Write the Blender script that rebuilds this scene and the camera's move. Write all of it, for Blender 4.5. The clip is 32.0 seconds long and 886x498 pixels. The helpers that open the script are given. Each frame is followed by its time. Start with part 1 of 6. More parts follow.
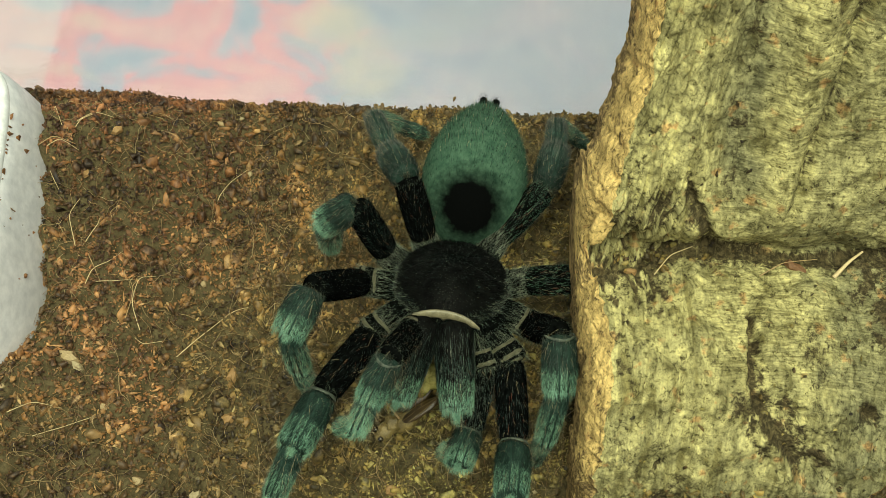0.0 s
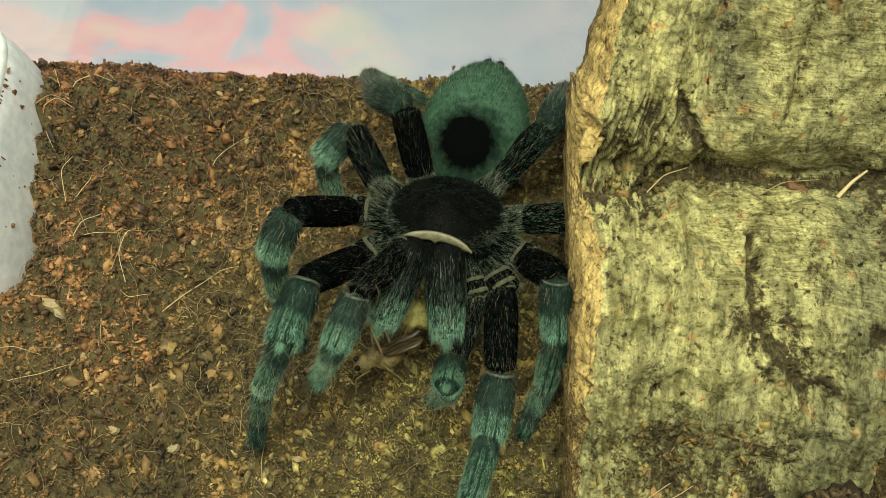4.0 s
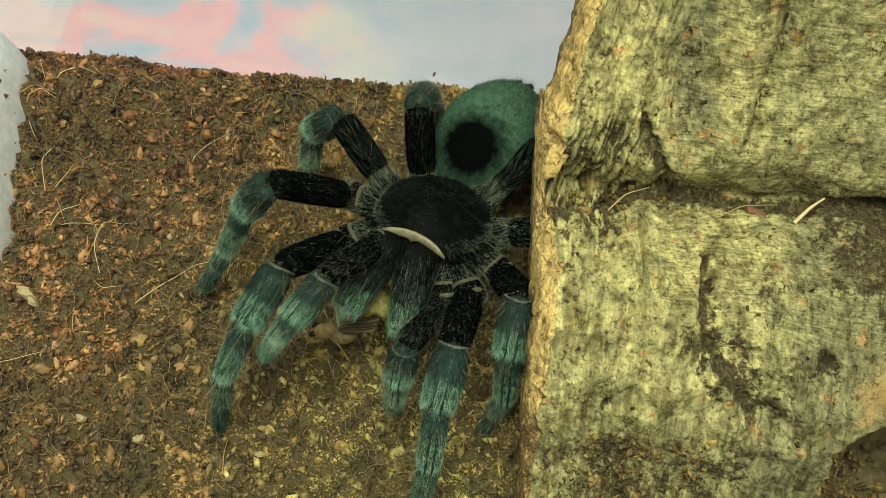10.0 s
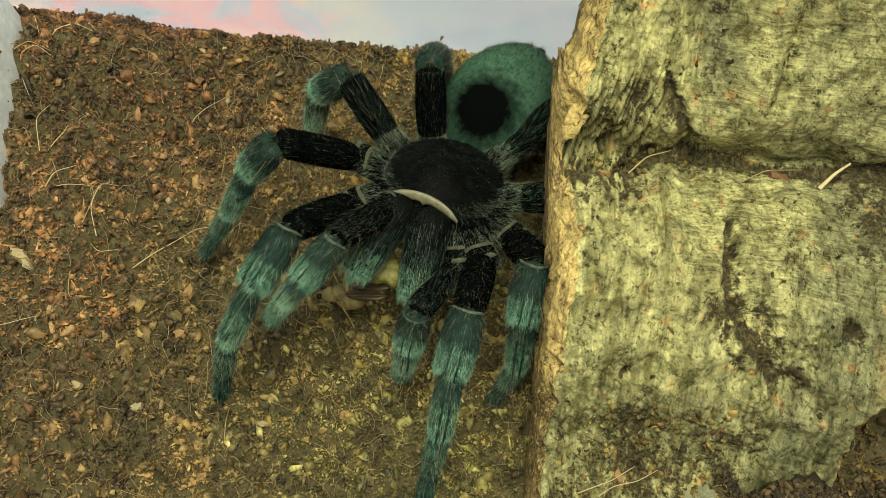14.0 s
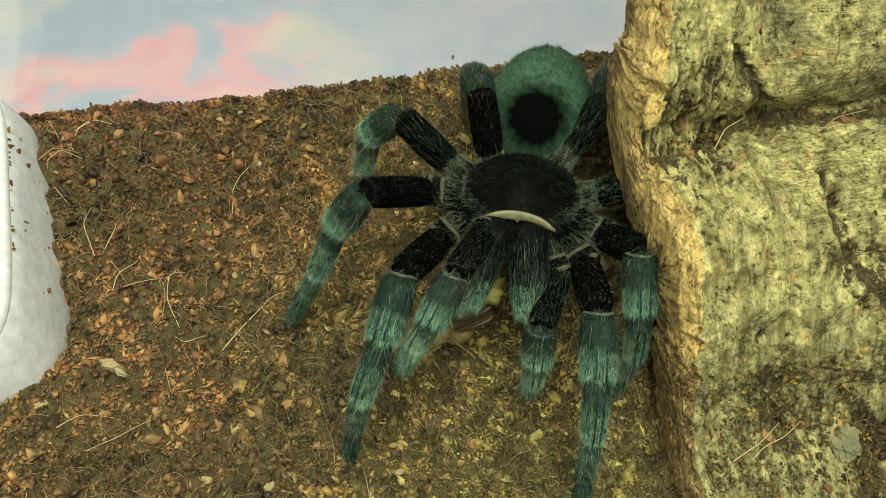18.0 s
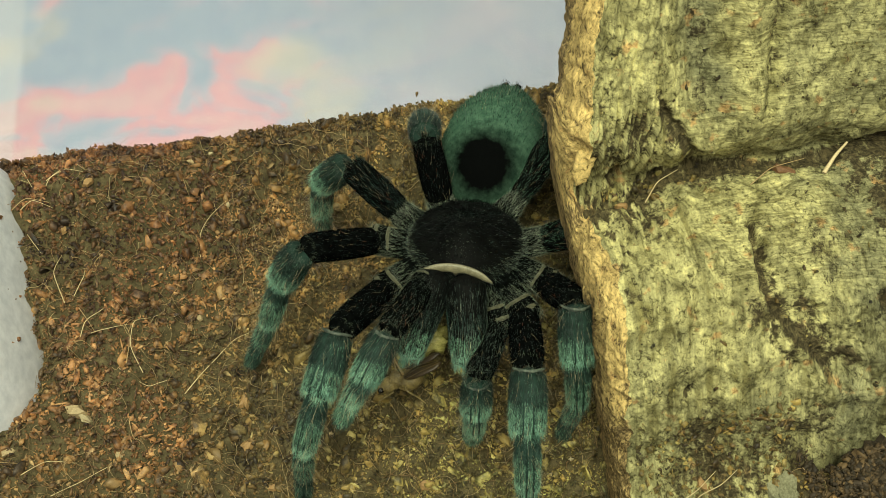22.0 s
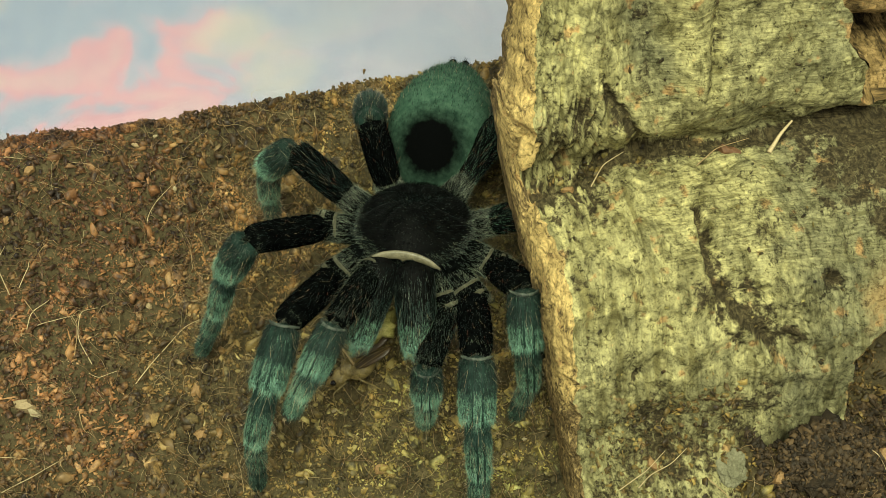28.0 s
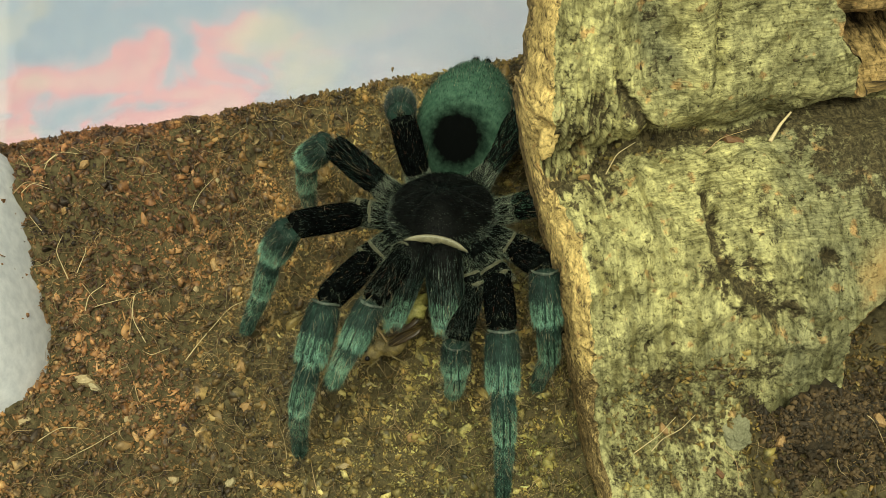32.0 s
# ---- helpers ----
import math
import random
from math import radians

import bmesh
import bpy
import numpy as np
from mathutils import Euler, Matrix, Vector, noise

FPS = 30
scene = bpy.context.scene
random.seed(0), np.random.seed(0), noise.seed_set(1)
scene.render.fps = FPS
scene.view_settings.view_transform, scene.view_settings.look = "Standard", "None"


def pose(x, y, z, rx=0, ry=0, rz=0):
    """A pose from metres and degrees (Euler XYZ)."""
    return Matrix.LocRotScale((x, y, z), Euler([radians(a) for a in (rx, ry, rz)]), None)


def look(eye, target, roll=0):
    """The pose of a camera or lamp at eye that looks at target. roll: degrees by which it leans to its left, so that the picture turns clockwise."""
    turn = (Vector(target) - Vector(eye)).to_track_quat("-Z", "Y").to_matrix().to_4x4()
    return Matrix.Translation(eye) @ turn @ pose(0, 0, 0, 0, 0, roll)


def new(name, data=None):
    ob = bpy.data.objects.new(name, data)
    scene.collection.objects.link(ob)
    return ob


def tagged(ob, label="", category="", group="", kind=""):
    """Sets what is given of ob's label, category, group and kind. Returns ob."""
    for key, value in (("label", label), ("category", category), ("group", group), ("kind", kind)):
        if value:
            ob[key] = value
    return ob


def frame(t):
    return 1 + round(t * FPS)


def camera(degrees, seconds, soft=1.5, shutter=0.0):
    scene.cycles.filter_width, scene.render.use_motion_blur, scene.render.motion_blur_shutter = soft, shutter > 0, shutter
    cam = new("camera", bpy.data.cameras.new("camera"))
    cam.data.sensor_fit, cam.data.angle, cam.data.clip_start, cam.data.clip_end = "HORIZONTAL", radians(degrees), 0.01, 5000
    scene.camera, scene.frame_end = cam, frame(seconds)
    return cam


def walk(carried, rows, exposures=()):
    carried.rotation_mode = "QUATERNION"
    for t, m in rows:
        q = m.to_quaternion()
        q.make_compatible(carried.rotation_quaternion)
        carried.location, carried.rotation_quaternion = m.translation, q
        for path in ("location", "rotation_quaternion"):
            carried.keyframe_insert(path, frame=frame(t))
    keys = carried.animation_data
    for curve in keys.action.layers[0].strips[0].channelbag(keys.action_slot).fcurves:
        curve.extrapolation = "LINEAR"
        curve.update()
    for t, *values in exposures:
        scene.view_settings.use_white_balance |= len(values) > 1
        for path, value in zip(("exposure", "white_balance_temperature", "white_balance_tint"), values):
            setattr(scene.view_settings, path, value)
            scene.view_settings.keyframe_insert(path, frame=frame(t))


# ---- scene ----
cam = camera(46.2, 32.0, 0.75)
PATH = [
    (0, -0.00646, -0.07721, 0.20114, 25.194, -0.651, 2.093),
    (0.5, -0.01414, -0.10601, 0.18511, 29.951, -0.885, 1.168),
    (1, -0.01123, -0.10666, 0.18009, 31.940, -0.053, 1.365),
    (1.5, -0.00873, -0.10484, 0.17325, 32.538, 0.217, 1.926),
    (2, -0.00689, -0.10496, 0.17249, 32.554, 0.510, 1.991),
    (2.5, -0.00453, -0.10526, 0.17747, 32.202, 0.864, 1.979),
    (3, 0.00009, -0.10718, 0.18163, 32.215, 1.248, 2.607),
    (3.5, 0.00288, -0.10230, 0.17988, 31.893, 1.331, 3.111),
    (4, 0.00403, -0.10294, 0.18000, 31.859, 1.277, 3.327),
    (4.5, 0.00686, -0.10179, 0.17991, 31.958, 1.296, 3.533),
    (6.5, 0.00590, -0.10164, 0.17542, 32.204, -0.121, 4.398),
    (7, 0.00586, -0.10249, 0.17728, 32.124, -0.476, 4.859),
    (7.5, 0.00727, -0.10260, 0.17919, 31.762, -0.335, 5.208),
    (8, 0.00827, -0.10315, 0.18109, 31.468, -0.002, 5.251),
    (8.5, 0.00742, -0.10312, 0.18203, 31.421, -0.088, 5.079),
    (9, 0.00855, -0.10245, 0.18388, 31.562, -0.067, 5.103),
    (9.5, 0.01027, -0.10183, 0.18484, 31.518, 0.079, 5.239),
    (10, 0.00989, -0.10191, 0.18466, 31.358, -0.045, 5.415),
    (10.5, 0.00731, -0.10342, 0.17900, 31.528, -0.552, 5.726),
    (11, 0.00816, -0.10094, 0.17706, 31.540, -0.861, 5.873),
    (11.5, 0.00771, -0.10118, 0.17734, 31.463, -0.905, 5.611),
    (12, 0.00626, -0.10033, 0.17683, 30.887, -1.058, 5.265),
    (12.5, 0.00629, -0.10012, 0.17642, 30.663, -1.117, 5.265),
    (13, 0.00557, -0.10091, 0.17693, 30.531, -1.157, 5.274),
    (13.5, 0.00430, -0.10298, 0.17687, 30.616, -1.256, 5.383),
    (14, 0.00464, -0.10280, 0.17768, 30.637, -1.279, 5.423),
    (14.5, 0.00443, -0.10335, 0.17847, 30.705, -1.320, 5.471),
    (16.5, 0.00633, -0.09849, 0.17987, 30.168, -0.904, 3.958),
    (17, -0.00695, -0.09384, 0.17697, 29.827, -1.129, -0.646),
    (17.5, -0.02604, -0.09369, 0.18265, 30.551, -0.488, -7.668),
    (18, -0.03053, -0.09953, 0.18064, 30.853, 0.354, -8.720),
    (18.5, -0.02416, -0.09926, 0.18153, 29.708, 1.474, -8.316),
    (19, -0.00530, -0.08363, 0.19368, 26.802, 3.634, -8.825),
    (19.5, 0.00205, -0.07785, 0.19897, 24.952, 4.863, -9.100),
    (20, -0.00409, -0.08985, 0.19734, 27.829, 4.409, -8.149),
    (20.5, -0.01456, -0.09909, 0.18706, 31.539, 3.460, -7.451),
    (21, -0.01493, -0.09818, 0.18391, 31.575, 3.085, -7.361),
    (21.5, -0.01038, -0.09138, 0.18397, 30.129, 3.533, -7.402),
    (22, -0.00684, -0.09184, 0.19052, 29.064, 3.958, -7.615),
    (22.5, -0.00522, -0.09462, 0.19623, 28.689, 4.131, -7.770),
    (23, -0.00436, -0.09693, 0.19953, 28.691, 4.157, -7.683),
    (23.5, -0.00158, -0.09586, 0.19376, 28.201, 4.255, -7.341),
    (24, -0.00008, -0.09529, 0.19599, 27.764, 4.393, -7.498),
    (24.5, 0.00303, -0.09223, 0.19793, 27.371, 4.707, -7.735),
    (25, 0.00271, -0.08969, 0.19402, 27.141, 4.496, -7.761),
    (25.5, 0.00249, -0.08790, 0.19001, 26.879, 4.227, -7.782),
    (27.5, 0.00114, -0.08488, 0.19320, 26.171, 3.718, -9.261),
    (28, -0.00188, -0.08606, 0.19209, 26.105, 3.115, -9.581),
    (28.5, -0.00552, -0.09151, 0.19612, 26.317, 2.841, -9.427),
    (29, -0.00576, -0.09010, 0.19431, 26.454, 2.799, -9.239),
    (29.5, -0.00500, -0.08880, 0.19355, 26.232, 2.961, -9.401),
    (30, -0.00386, -0.09135, 0.20075, 26.167, 3.302, -9.637),
    (30.5, -0.00465, -0.09350, 0.20436, 26.331, 3.435, -9.455),
    (31, -0.00569, -0.09559, 0.20576, 26.298, 3.677, -9.358),
    (31.5, -0.00357, -0.09361, 0.20495, 26.126, 3.941, -9.447),
    (32, -0.00495, -0.09439, 0.20549, 25.809, 3.995, -9.586),
]
walk(cam, [(t, pose(x, y, z, rx, ry, rz)) for t, x, y, z, rx, ry, rz in PATH])

# ---------- world and light ----------
world = bpy.data.worlds.new("room")
world.use_nodes = True
world.node_tree.nodes["Background"].inputs[0].default_value = (1.0, 0.99, 0.86, 1)
world.node_tree.nodes["Background"].inputs[1].default_value = 0.45
scene.world = world


def lamp(name, eye, target, size, watts, colour):
    data = bpy.data.lights.new(name, "AREA")
    data.shape, data.size, data.energy, data.color = "DISK", size, watts, colour
    ob = new(name, data)
    ob.matrix_world = look(eye, target)
    return ob


lamp("room_lamp", (0.0, -0.12, 0.60), (0.0, 0.0, 0.02), 0.34, 4.75, (0.97, 1.0, 0.745))
scene.view_settings.exposure = 0.0
MM = 0.001


# ---------- materials ----------
def material(name, rough=0.6, metal=0.0, spec=0.5):
    m = bpy.data.materials.new(name)
    m.use_nodes = True
    b = m.node_tree.nodes["Principled BSDF"]
    b.inputs["Roughness"].default_value = rough
    b.inputs["Metallic"].default_value = metal
    b.inputs["Specular IOR Level"].default_value = spec
    return m, m.node_tree, b


def node(tree, kind, **values):
    n = tree.nodes.new(kind)
    for key, value in values.items():
        if key in n.inputs:
            n.inputs[key].default_value = value
    return n


def coords(tree, kind="Object", stretch=(1, 1, 1)):
    t = tree.nodes.new("ShaderNodeTexCoord")
    mp = tree.nodes.new("ShaderNodeMapping")
    mp.inputs["Scale"].default_value = stretch
    tree.links.new(t.outputs[kind], mp.inputs["Vector"])
    return mp.outputs["Vector"]


def noise_of(tree, vec, scale, detail=6.0, rough=0.6, warp=0.0):
    n = node(tree, "ShaderNodeTexNoise", Scale=scale, Detail=detail, Roughness=rough, Distortion=warp)
    tree.links.new(vec, n.inputs["Vector"])
    return n.outputs["Fac"]


def ramp(tree, fac, stops):
    r = tree.nodes.new("ShaderNodeValToRGB")
    el = r.color_ramp.elements
    while len(el) < len(stops):
        el.new(0.5)
    for e, (at, c) in zip(el, stops):
        e.position = at
        e.color = (*c, 1) if len(c) == 3 else c
    tree.links.new(fac, r.inputs["Fac"])
    return r.outputs["Color"]


def mixed(tree, fac, a, b, blend="MIX"):
    n = tree.nodes.new("ShaderNodeMix")
    n.data_type, n.blend_type = "RGBA", blend
    for socket, value in ((n.inputs[0], fac), (n.inputs[6], a), (n.inputs[7], b)):
        if isinstance(value, (int, float)):
            socket.default_value = value
        elif isinstance(value, tuple):
            socket.default_value = (*value, 1)
        else:
            tree.links.new(value, socket)
    return n.outputs[2]


def bump(tree, bsdf, height, strength, distance):
    b = node(tree, "ShaderNodeBump", Strength=strength, Distance=distance)
    tree.links.new(height, b.inputs["Height"])
    tree.links.new(b.outputs["Normal"], bsdf.inputs["Normal"])


def grained(name, a, b, scale, rough=0.7, depth=0.2, spec=0.4, stretch=(1, 1, 1)):
    """Two tones broken up by coarse and fine noise, with fine relief; depth in millimetres."""
    m, tree, bsdf = material(name, rough, 0.0, spec)
    vec = coords(tree, "Object", stretch)
    coarse = noise_of(tree, vec, scale, 5.0)
    fine = noise_of(tree, vec, scale * 7, 4.0)
    c = ramp(tree, coarse, [(0.35, a), (0.65, b)])
    c = mixed(tree, 0.35, c, ramp(tree, fine, [(0.3, tuple(v * 0.55 for v in a)), (0.7, tuple(min(1, v * 1.3) for v in b))]))
    tree.links.new(c, bsdf.inputs["Base Color"])
    bump(tree, bsdf, fine, 0.6, depth * MM)
    return m


def islands(name, tones, rough=0.8, spec=0.3, scale=900.0, patches=False):
    """Loose pieces: each takes one of the tones. patches: drier, redder and damper, olive stretches a few centimetres
    wide, lightened round the spider to offset shade.
    """
    m, tree, bsdf = material(name, rough, 0.0, spec)
    g = tree.nodes.new("ShaderNodeNewGeometry")
    n = len(tones)
    c = ramp(tree, g.outputs["Random Per Island"], [(k / n, t) for k, t in enumerate(tones)])
    f = noise_of(tree, coords(tree), scale, 4.0)
    c = mixed(tree, 0.5, c, ramp(tree, f, [(0.3, (0.25, 0.25, 0.25)), (0.7, (1, 1, 1))]), "MULTIPLY")
    if patches:
        wide = noise_of(tree, coords(tree), 34.0, 3.0, 0.55, 0.4)
        c = mixed(tree, 1.0, c, ramp(tree, wide, [(0.36, (0.55, 0.56, 0.46)), (0.48, (0.92, 0.95, 0.76)), (0.60, (1.16, 1.05, 0.90))]), "MULTIPLY")
        # clod-sized tone swings put dark gaps and highlights into the colour
        clod = noise_of(tree, coords(tree), 230.0, 5.0, 0.7)
        c = mixed(tree, 0.8, c, ramp(tree, clod, [(0.42, (0.07, 0.07, 0.06)), (0.50, (0.85, 0.85, 0.85)), (0.58, (1.85, 1.80, 1.68))]), "MULTIPLY")
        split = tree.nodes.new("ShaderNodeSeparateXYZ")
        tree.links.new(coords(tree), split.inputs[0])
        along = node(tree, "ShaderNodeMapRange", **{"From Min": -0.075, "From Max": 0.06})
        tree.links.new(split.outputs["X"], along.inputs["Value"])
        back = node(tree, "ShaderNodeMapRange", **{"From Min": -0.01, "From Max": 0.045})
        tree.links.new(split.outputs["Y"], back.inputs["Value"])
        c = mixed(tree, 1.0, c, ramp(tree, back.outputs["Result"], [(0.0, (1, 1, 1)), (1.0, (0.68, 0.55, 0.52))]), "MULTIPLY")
        # olive towards the middle; these stops are also lightened against the legs' shade
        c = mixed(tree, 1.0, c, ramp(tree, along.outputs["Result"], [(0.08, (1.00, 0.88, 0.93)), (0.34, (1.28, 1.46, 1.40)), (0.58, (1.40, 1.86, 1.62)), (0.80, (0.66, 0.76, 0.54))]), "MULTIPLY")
    tree.links.new(c, bsdf.inputs["Base Color"])
    bump(tree, bsdf, f, 0.5, 0.15 * MM)
    return m


SOIL = grained("soil_base", (0.042, 0.034, 0.016), (0.15, 0.120, 0.056), 620.0, 0.85, 0.5, 0.25)
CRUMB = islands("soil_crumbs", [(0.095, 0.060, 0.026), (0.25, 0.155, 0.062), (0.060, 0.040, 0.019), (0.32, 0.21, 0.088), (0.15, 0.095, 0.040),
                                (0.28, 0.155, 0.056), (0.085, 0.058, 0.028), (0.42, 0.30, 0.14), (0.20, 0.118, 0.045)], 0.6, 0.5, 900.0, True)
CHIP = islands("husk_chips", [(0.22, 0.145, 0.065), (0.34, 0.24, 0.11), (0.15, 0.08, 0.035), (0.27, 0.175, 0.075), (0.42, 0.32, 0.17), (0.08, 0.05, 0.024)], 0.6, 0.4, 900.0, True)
PEAT = islands("peat_crumbs", [(0.045, 0.030, 0.014), (0.090, 0.058, 0.026), (0.024, 0.017, 0.009), (0.070, 0.046, 0.020), (0.15, 0.095, 0.04), (0.035, 0.026, 0.013)], 0.7, 0.35)
FIBRE = islands("husk_fibres", [(0.52, 0.38, 0.17), (0.36, 0.22, 0.09), (0.62, 0.48, 0.24), (0.26, 0.15, 0.06)], 0.5, 0.45)


# ---------- mesh tools ----------
def mesh_object(name, verts, faces, mats, parent=None, smooth=True, label="", slots=None):
    me = bpy.data.meshes.new(name)
    faces = faces.tolist() if isinstance(faces, np.ndarray) else faces
    me.from_pydata(np.asarray(verts, float).tolist(), [], faces)
    for m in mats if isinstance(mats, (list, tuple)) else [mats]:
        me.materials.append(m)
    if slots is not None:
        me.polygons.foreach_set("material_index", np.asarray(slots, dtype=np.int32))
    if smooth:
        me.polygons.foreach_set("use_smooth", np.ones(len(me.polygons), dtype=bool))
    me.update()
    ob = new(name, me)
    if parent:
        ob.parent = parent
    if label:
        tagged(ob, label)
    return ob


def fast_mesh(name, v, f, mat, parent=None, smooth=False):
    """A mesh object from arrays whose faces all have the same number of corners; v in millimetres."""
    v, f = np.asarray(v, float) * MM, np.asarray(f, np.int32)
    me = bpy.data.meshes.new(name)
    me.vertices.add(len(v))
    me.vertices.foreach_set("co", v.astype(np.float32).ravel())
    me.loops.add(f.size)
    me.loops.foreach_set("vertex_index", f.ravel())
    me.polygons.add(len(f))
    me.polygons.foreach_set("loop_start", np.arange(len(f), dtype=np.int32) * f.shape[1])
    me.polygons.foreach_set("use_smooth", np.full(len(f), smooth))
    me.update(calc_edges=True)
    me.materials.append(mat)
    ob = new(name, me)
    if parent:
        ob.parent = parent
    return ob


def part(name, bm, mat, parent, label=""):
    me = bpy.data.meshes.new(name)
    bm.to_mesh(me)
    bm.free()
    me.materials.append(mat)
    ob = new(name, me)
    ob.parent = parent
    if label:
        tagged(ob, label)
    return ob


def smooth_step(a, b, v):
    t = np.clip((np.asarray(v, float) - a) / (b - a), 0, 1)
    return t * t * (3 - 2 * t)


def ripple(x, y, seed, scale, octaves=4):
    """Cheap smooth noise on arrays, about -1 to 1, with features of the given size."""
    r = np.random.RandomState(seed)
    out, amp, total = 0.0, 1.0, 0.0
    for _ in range(octaves):
        layer = 0.0
        for _ in range(5):
            a, p = r.uniform(0, 2 * np.pi, 2)
            k = 2 * np.pi / scale * r.uniform(0.7, 1.4)
            layer = layer + np.sin(k * (np.cos(a) * x + np.sin(a) * y) + p)
        out = out + amp * layer / 2.6
        total += amp
        amp, scale = amp * 0.55, scale * 0.48
    return out / total


def grid_faces(rows, cols, wrap=False):
    i, j = np.meshgrid(np.arange(rows - 1), np.arange(cols if wrap else cols - 1), indexing="ij")
    k = (j + 1) % cols
    return np.stack([i * cols + j, i * cols + k, (i + 1) * cols + k, (i + 1) * cols + j], -1).reshape(-1, 4)


# ---------- ground ----------
def soil_height(x, y):
    """Height of the soil, all in millimetres."""
    z = 1.0 + 0 * x
    z = z + 9.0 * smooth_step(-50, -74, x) * (0.75 + 0.25 * smooth_step(-30, 30, y))
    z = z + 6.0 * np.exp(-(((x + 86) / 12) ** 2 + ((y - 34) / 8) ** 2)) - 7.0 * smooth_step(38, 50, y) * smooth_step(-50, -70, x)
    z = z - 4.5 * smooth_step(-78, -90, x) * smooth_step(14, 2, y) * smooth_step(-16, -4, y)
    z = z + 5.0 * smooth_step(-78, -89, x) * smooth_step(-4, -18, y)
    z = z + 2.5 * smooth_step(36, 48, y)
    z = z + (3.5 + 9.5 * smooth_step(40, 49, x)) * smooth_step(22, 34, x) * smooth_step(-28, -38, y) * (1 - 0.75 * smooth_step(48, 60, x) * smooth_step(-49, -44, y)) - 5.0 * smooth_step(-50, -75, y) * smooth_step(20, 34, x)
    z = z - 2.5 * np.exp(-(((x + 15) / 18) ** 2 + ((y + 22) / 12) ** 2))
    return z + 0.9 * ripple(x, y, 3, 22.0) + (1 - 0.5 * smooth_step(38, 48, y)) * (1.5 * ripple(x, y, 5, 9.0, 2) + 1.6 * ripple(x, y, 4, 4.0))


X0, X1, Y0, Y1 = -158.0, 112.0, -112.0, 50.5
gx, gy = np.meshgrid(np.linspace(X0, X1, 340), np.linspace(Y0, Y1, 260))
gz = soil_height(gx, gy) - 0.5
ground = mesh_object("ground", np.stack([gx, gy, gz], -1).reshape(-1, 3) * MM, grid_faces(260, 340), SOIL)
tagged(ground, "brown coconut husk soil, damp and crumbly", "soil", kind="structure")


def flakes(count, sizes, seed, box, lift=0.0, flat=0.35, sides=5, where=None, stretch=2.4):
    """Loose angular flakes strewn on the soil: vertices and faces, in millimetres."""
    r = np.random.RandomState(seed)
    x, y = r.uniform(box[0], box[1], count), r.uniform(box[2], box[3], count)
    if where is not None:
        keep = where(x, y)
        x, y = x[keep], y[keep]
    n = len(x)
    s = sizes[0] * (sizes[1] / sizes[0]) ** (r.uniform(0, 1, n) ** 1.6)
    ang = np.sort(r.uniform(0, 2 * np.pi, (n, sides)) * 0.35 + np.linspace(0, 2 * np.pi, sides, endpoint=False) , axis=1)
    rad = r.uniform(0.55, 1.0, (n, sides)) * s[:, None] * 0.5
    long = r.uniform(1.0, stretch, n)[:, None]
    ring = np.stack([np.cos(ang) * rad * long, np.sin(ang) * rad, 0 * rad], -1)
    thick = s * r.uniform(flat * 0.5, flat * 1.3, n)
    top = ring * 0.72
    top[..., 2] = thick[:, None] * r.uniform(0.4, 1.0, (n, sides))
    ring[..., 2] = -thick[:, None] * r.uniform(0.3, 0.8, (n, sides))
    peak = np.zeros((n, 1, 3))
    peak[:, 0, 2] = thick * r.uniform(0.7, 1.2, n)
    v = np.concatenate([ring, top, peak], 1)
    yaw, tip, az = r.uniform(0, 2 * np.pi, n), r.normal(0, 0.55, n), r.uniform(0, 2 * np.pi, n)

    def turn(v, axis_a, ang):
        ca, sa = np.cos(ang)[:, None], np.sin(ang)[:, None]
        ux, uy = np.cos(axis_a)[:, None], np.sin(axis_a)[:, None]
        d = v[..., 0] * ux + v[..., 1] * uy
        cz = ux * v[..., 1] - uy * v[..., 0]
        return np.stack([v[..., 0] * ca + uy * v[..., 2] * sa + ux * d * (1 - ca),
                         v[..., 1] * ca - ux * v[..., 2] * sa + uy * d * (1 - ca), v[..., 2] * ca + cz * sa], -1)

    c, sn = np.cos(yaw)[:, None], np.sin(yaw)[:, None]
    v = np.stack([v[..., 0] * c - v[..., 1] * sn, v[..., 0] * sn + v[..., 1] * c, v[..., 2]], -1)
    v = turn(v, az, tip)
    v = v + np.stack([x, y, soil_height(x, y) + lift * s + r.uniform(-0.15, 0.25, n) * s], -1)[:, None]
    m = 2 * sides + 1
    f = []
    for k in range(sides):
        q = (k + 1) % sides
        f += [(k, q, sides + q), (k, sides + q, sides + k), (sides + k, sides + q, 2 * sides)]
    faces = (np.arange(n)[:, None, None] * m + np.array(f)[None]).reshape(-1, 3)
    return v.reshape(-1, 3), faces


def strands(paths, radius, seed, sides=3):
    """Thin tubes along the given point lists (millimetres), one island each."""
    r = np.random.RandomState(seed)
    vs, fs, base = [], [], 0
    for p in paths:
        p = np.asarray(p, float)
        tan = np.gradient(p, axis=0)
        tan /= np.linalg.norm(tan, axis=1, keepdims=True) + 1e-9
        up = np.cross(tan, (0.3, 0.2, 1.0))
        up /= np.linalg.norm(up, axis=1, keepdims=True) + 1e-9
        side = np.cross(tan, up)
        rr = radius * r.uniform(0.7, 1.3) * np.linspace(1.0, 0.45, len(p))
        a = np.linspace(0, 2 * np.pi, sides, endpoint=False)
        ring = p[:, None] + rr[:, None, None] * (np.cos(a)[None, :, None] * up[:, None] + np.sin(a)[None, :, None] * side[:, None])
        vs.append(ring.reshape(-1, 3))
        fs.append(grid_faces(len(p), sides, True) + base)
        base += len(p) * sides
    return np.concatenate(vs), np.concatenate(fs)


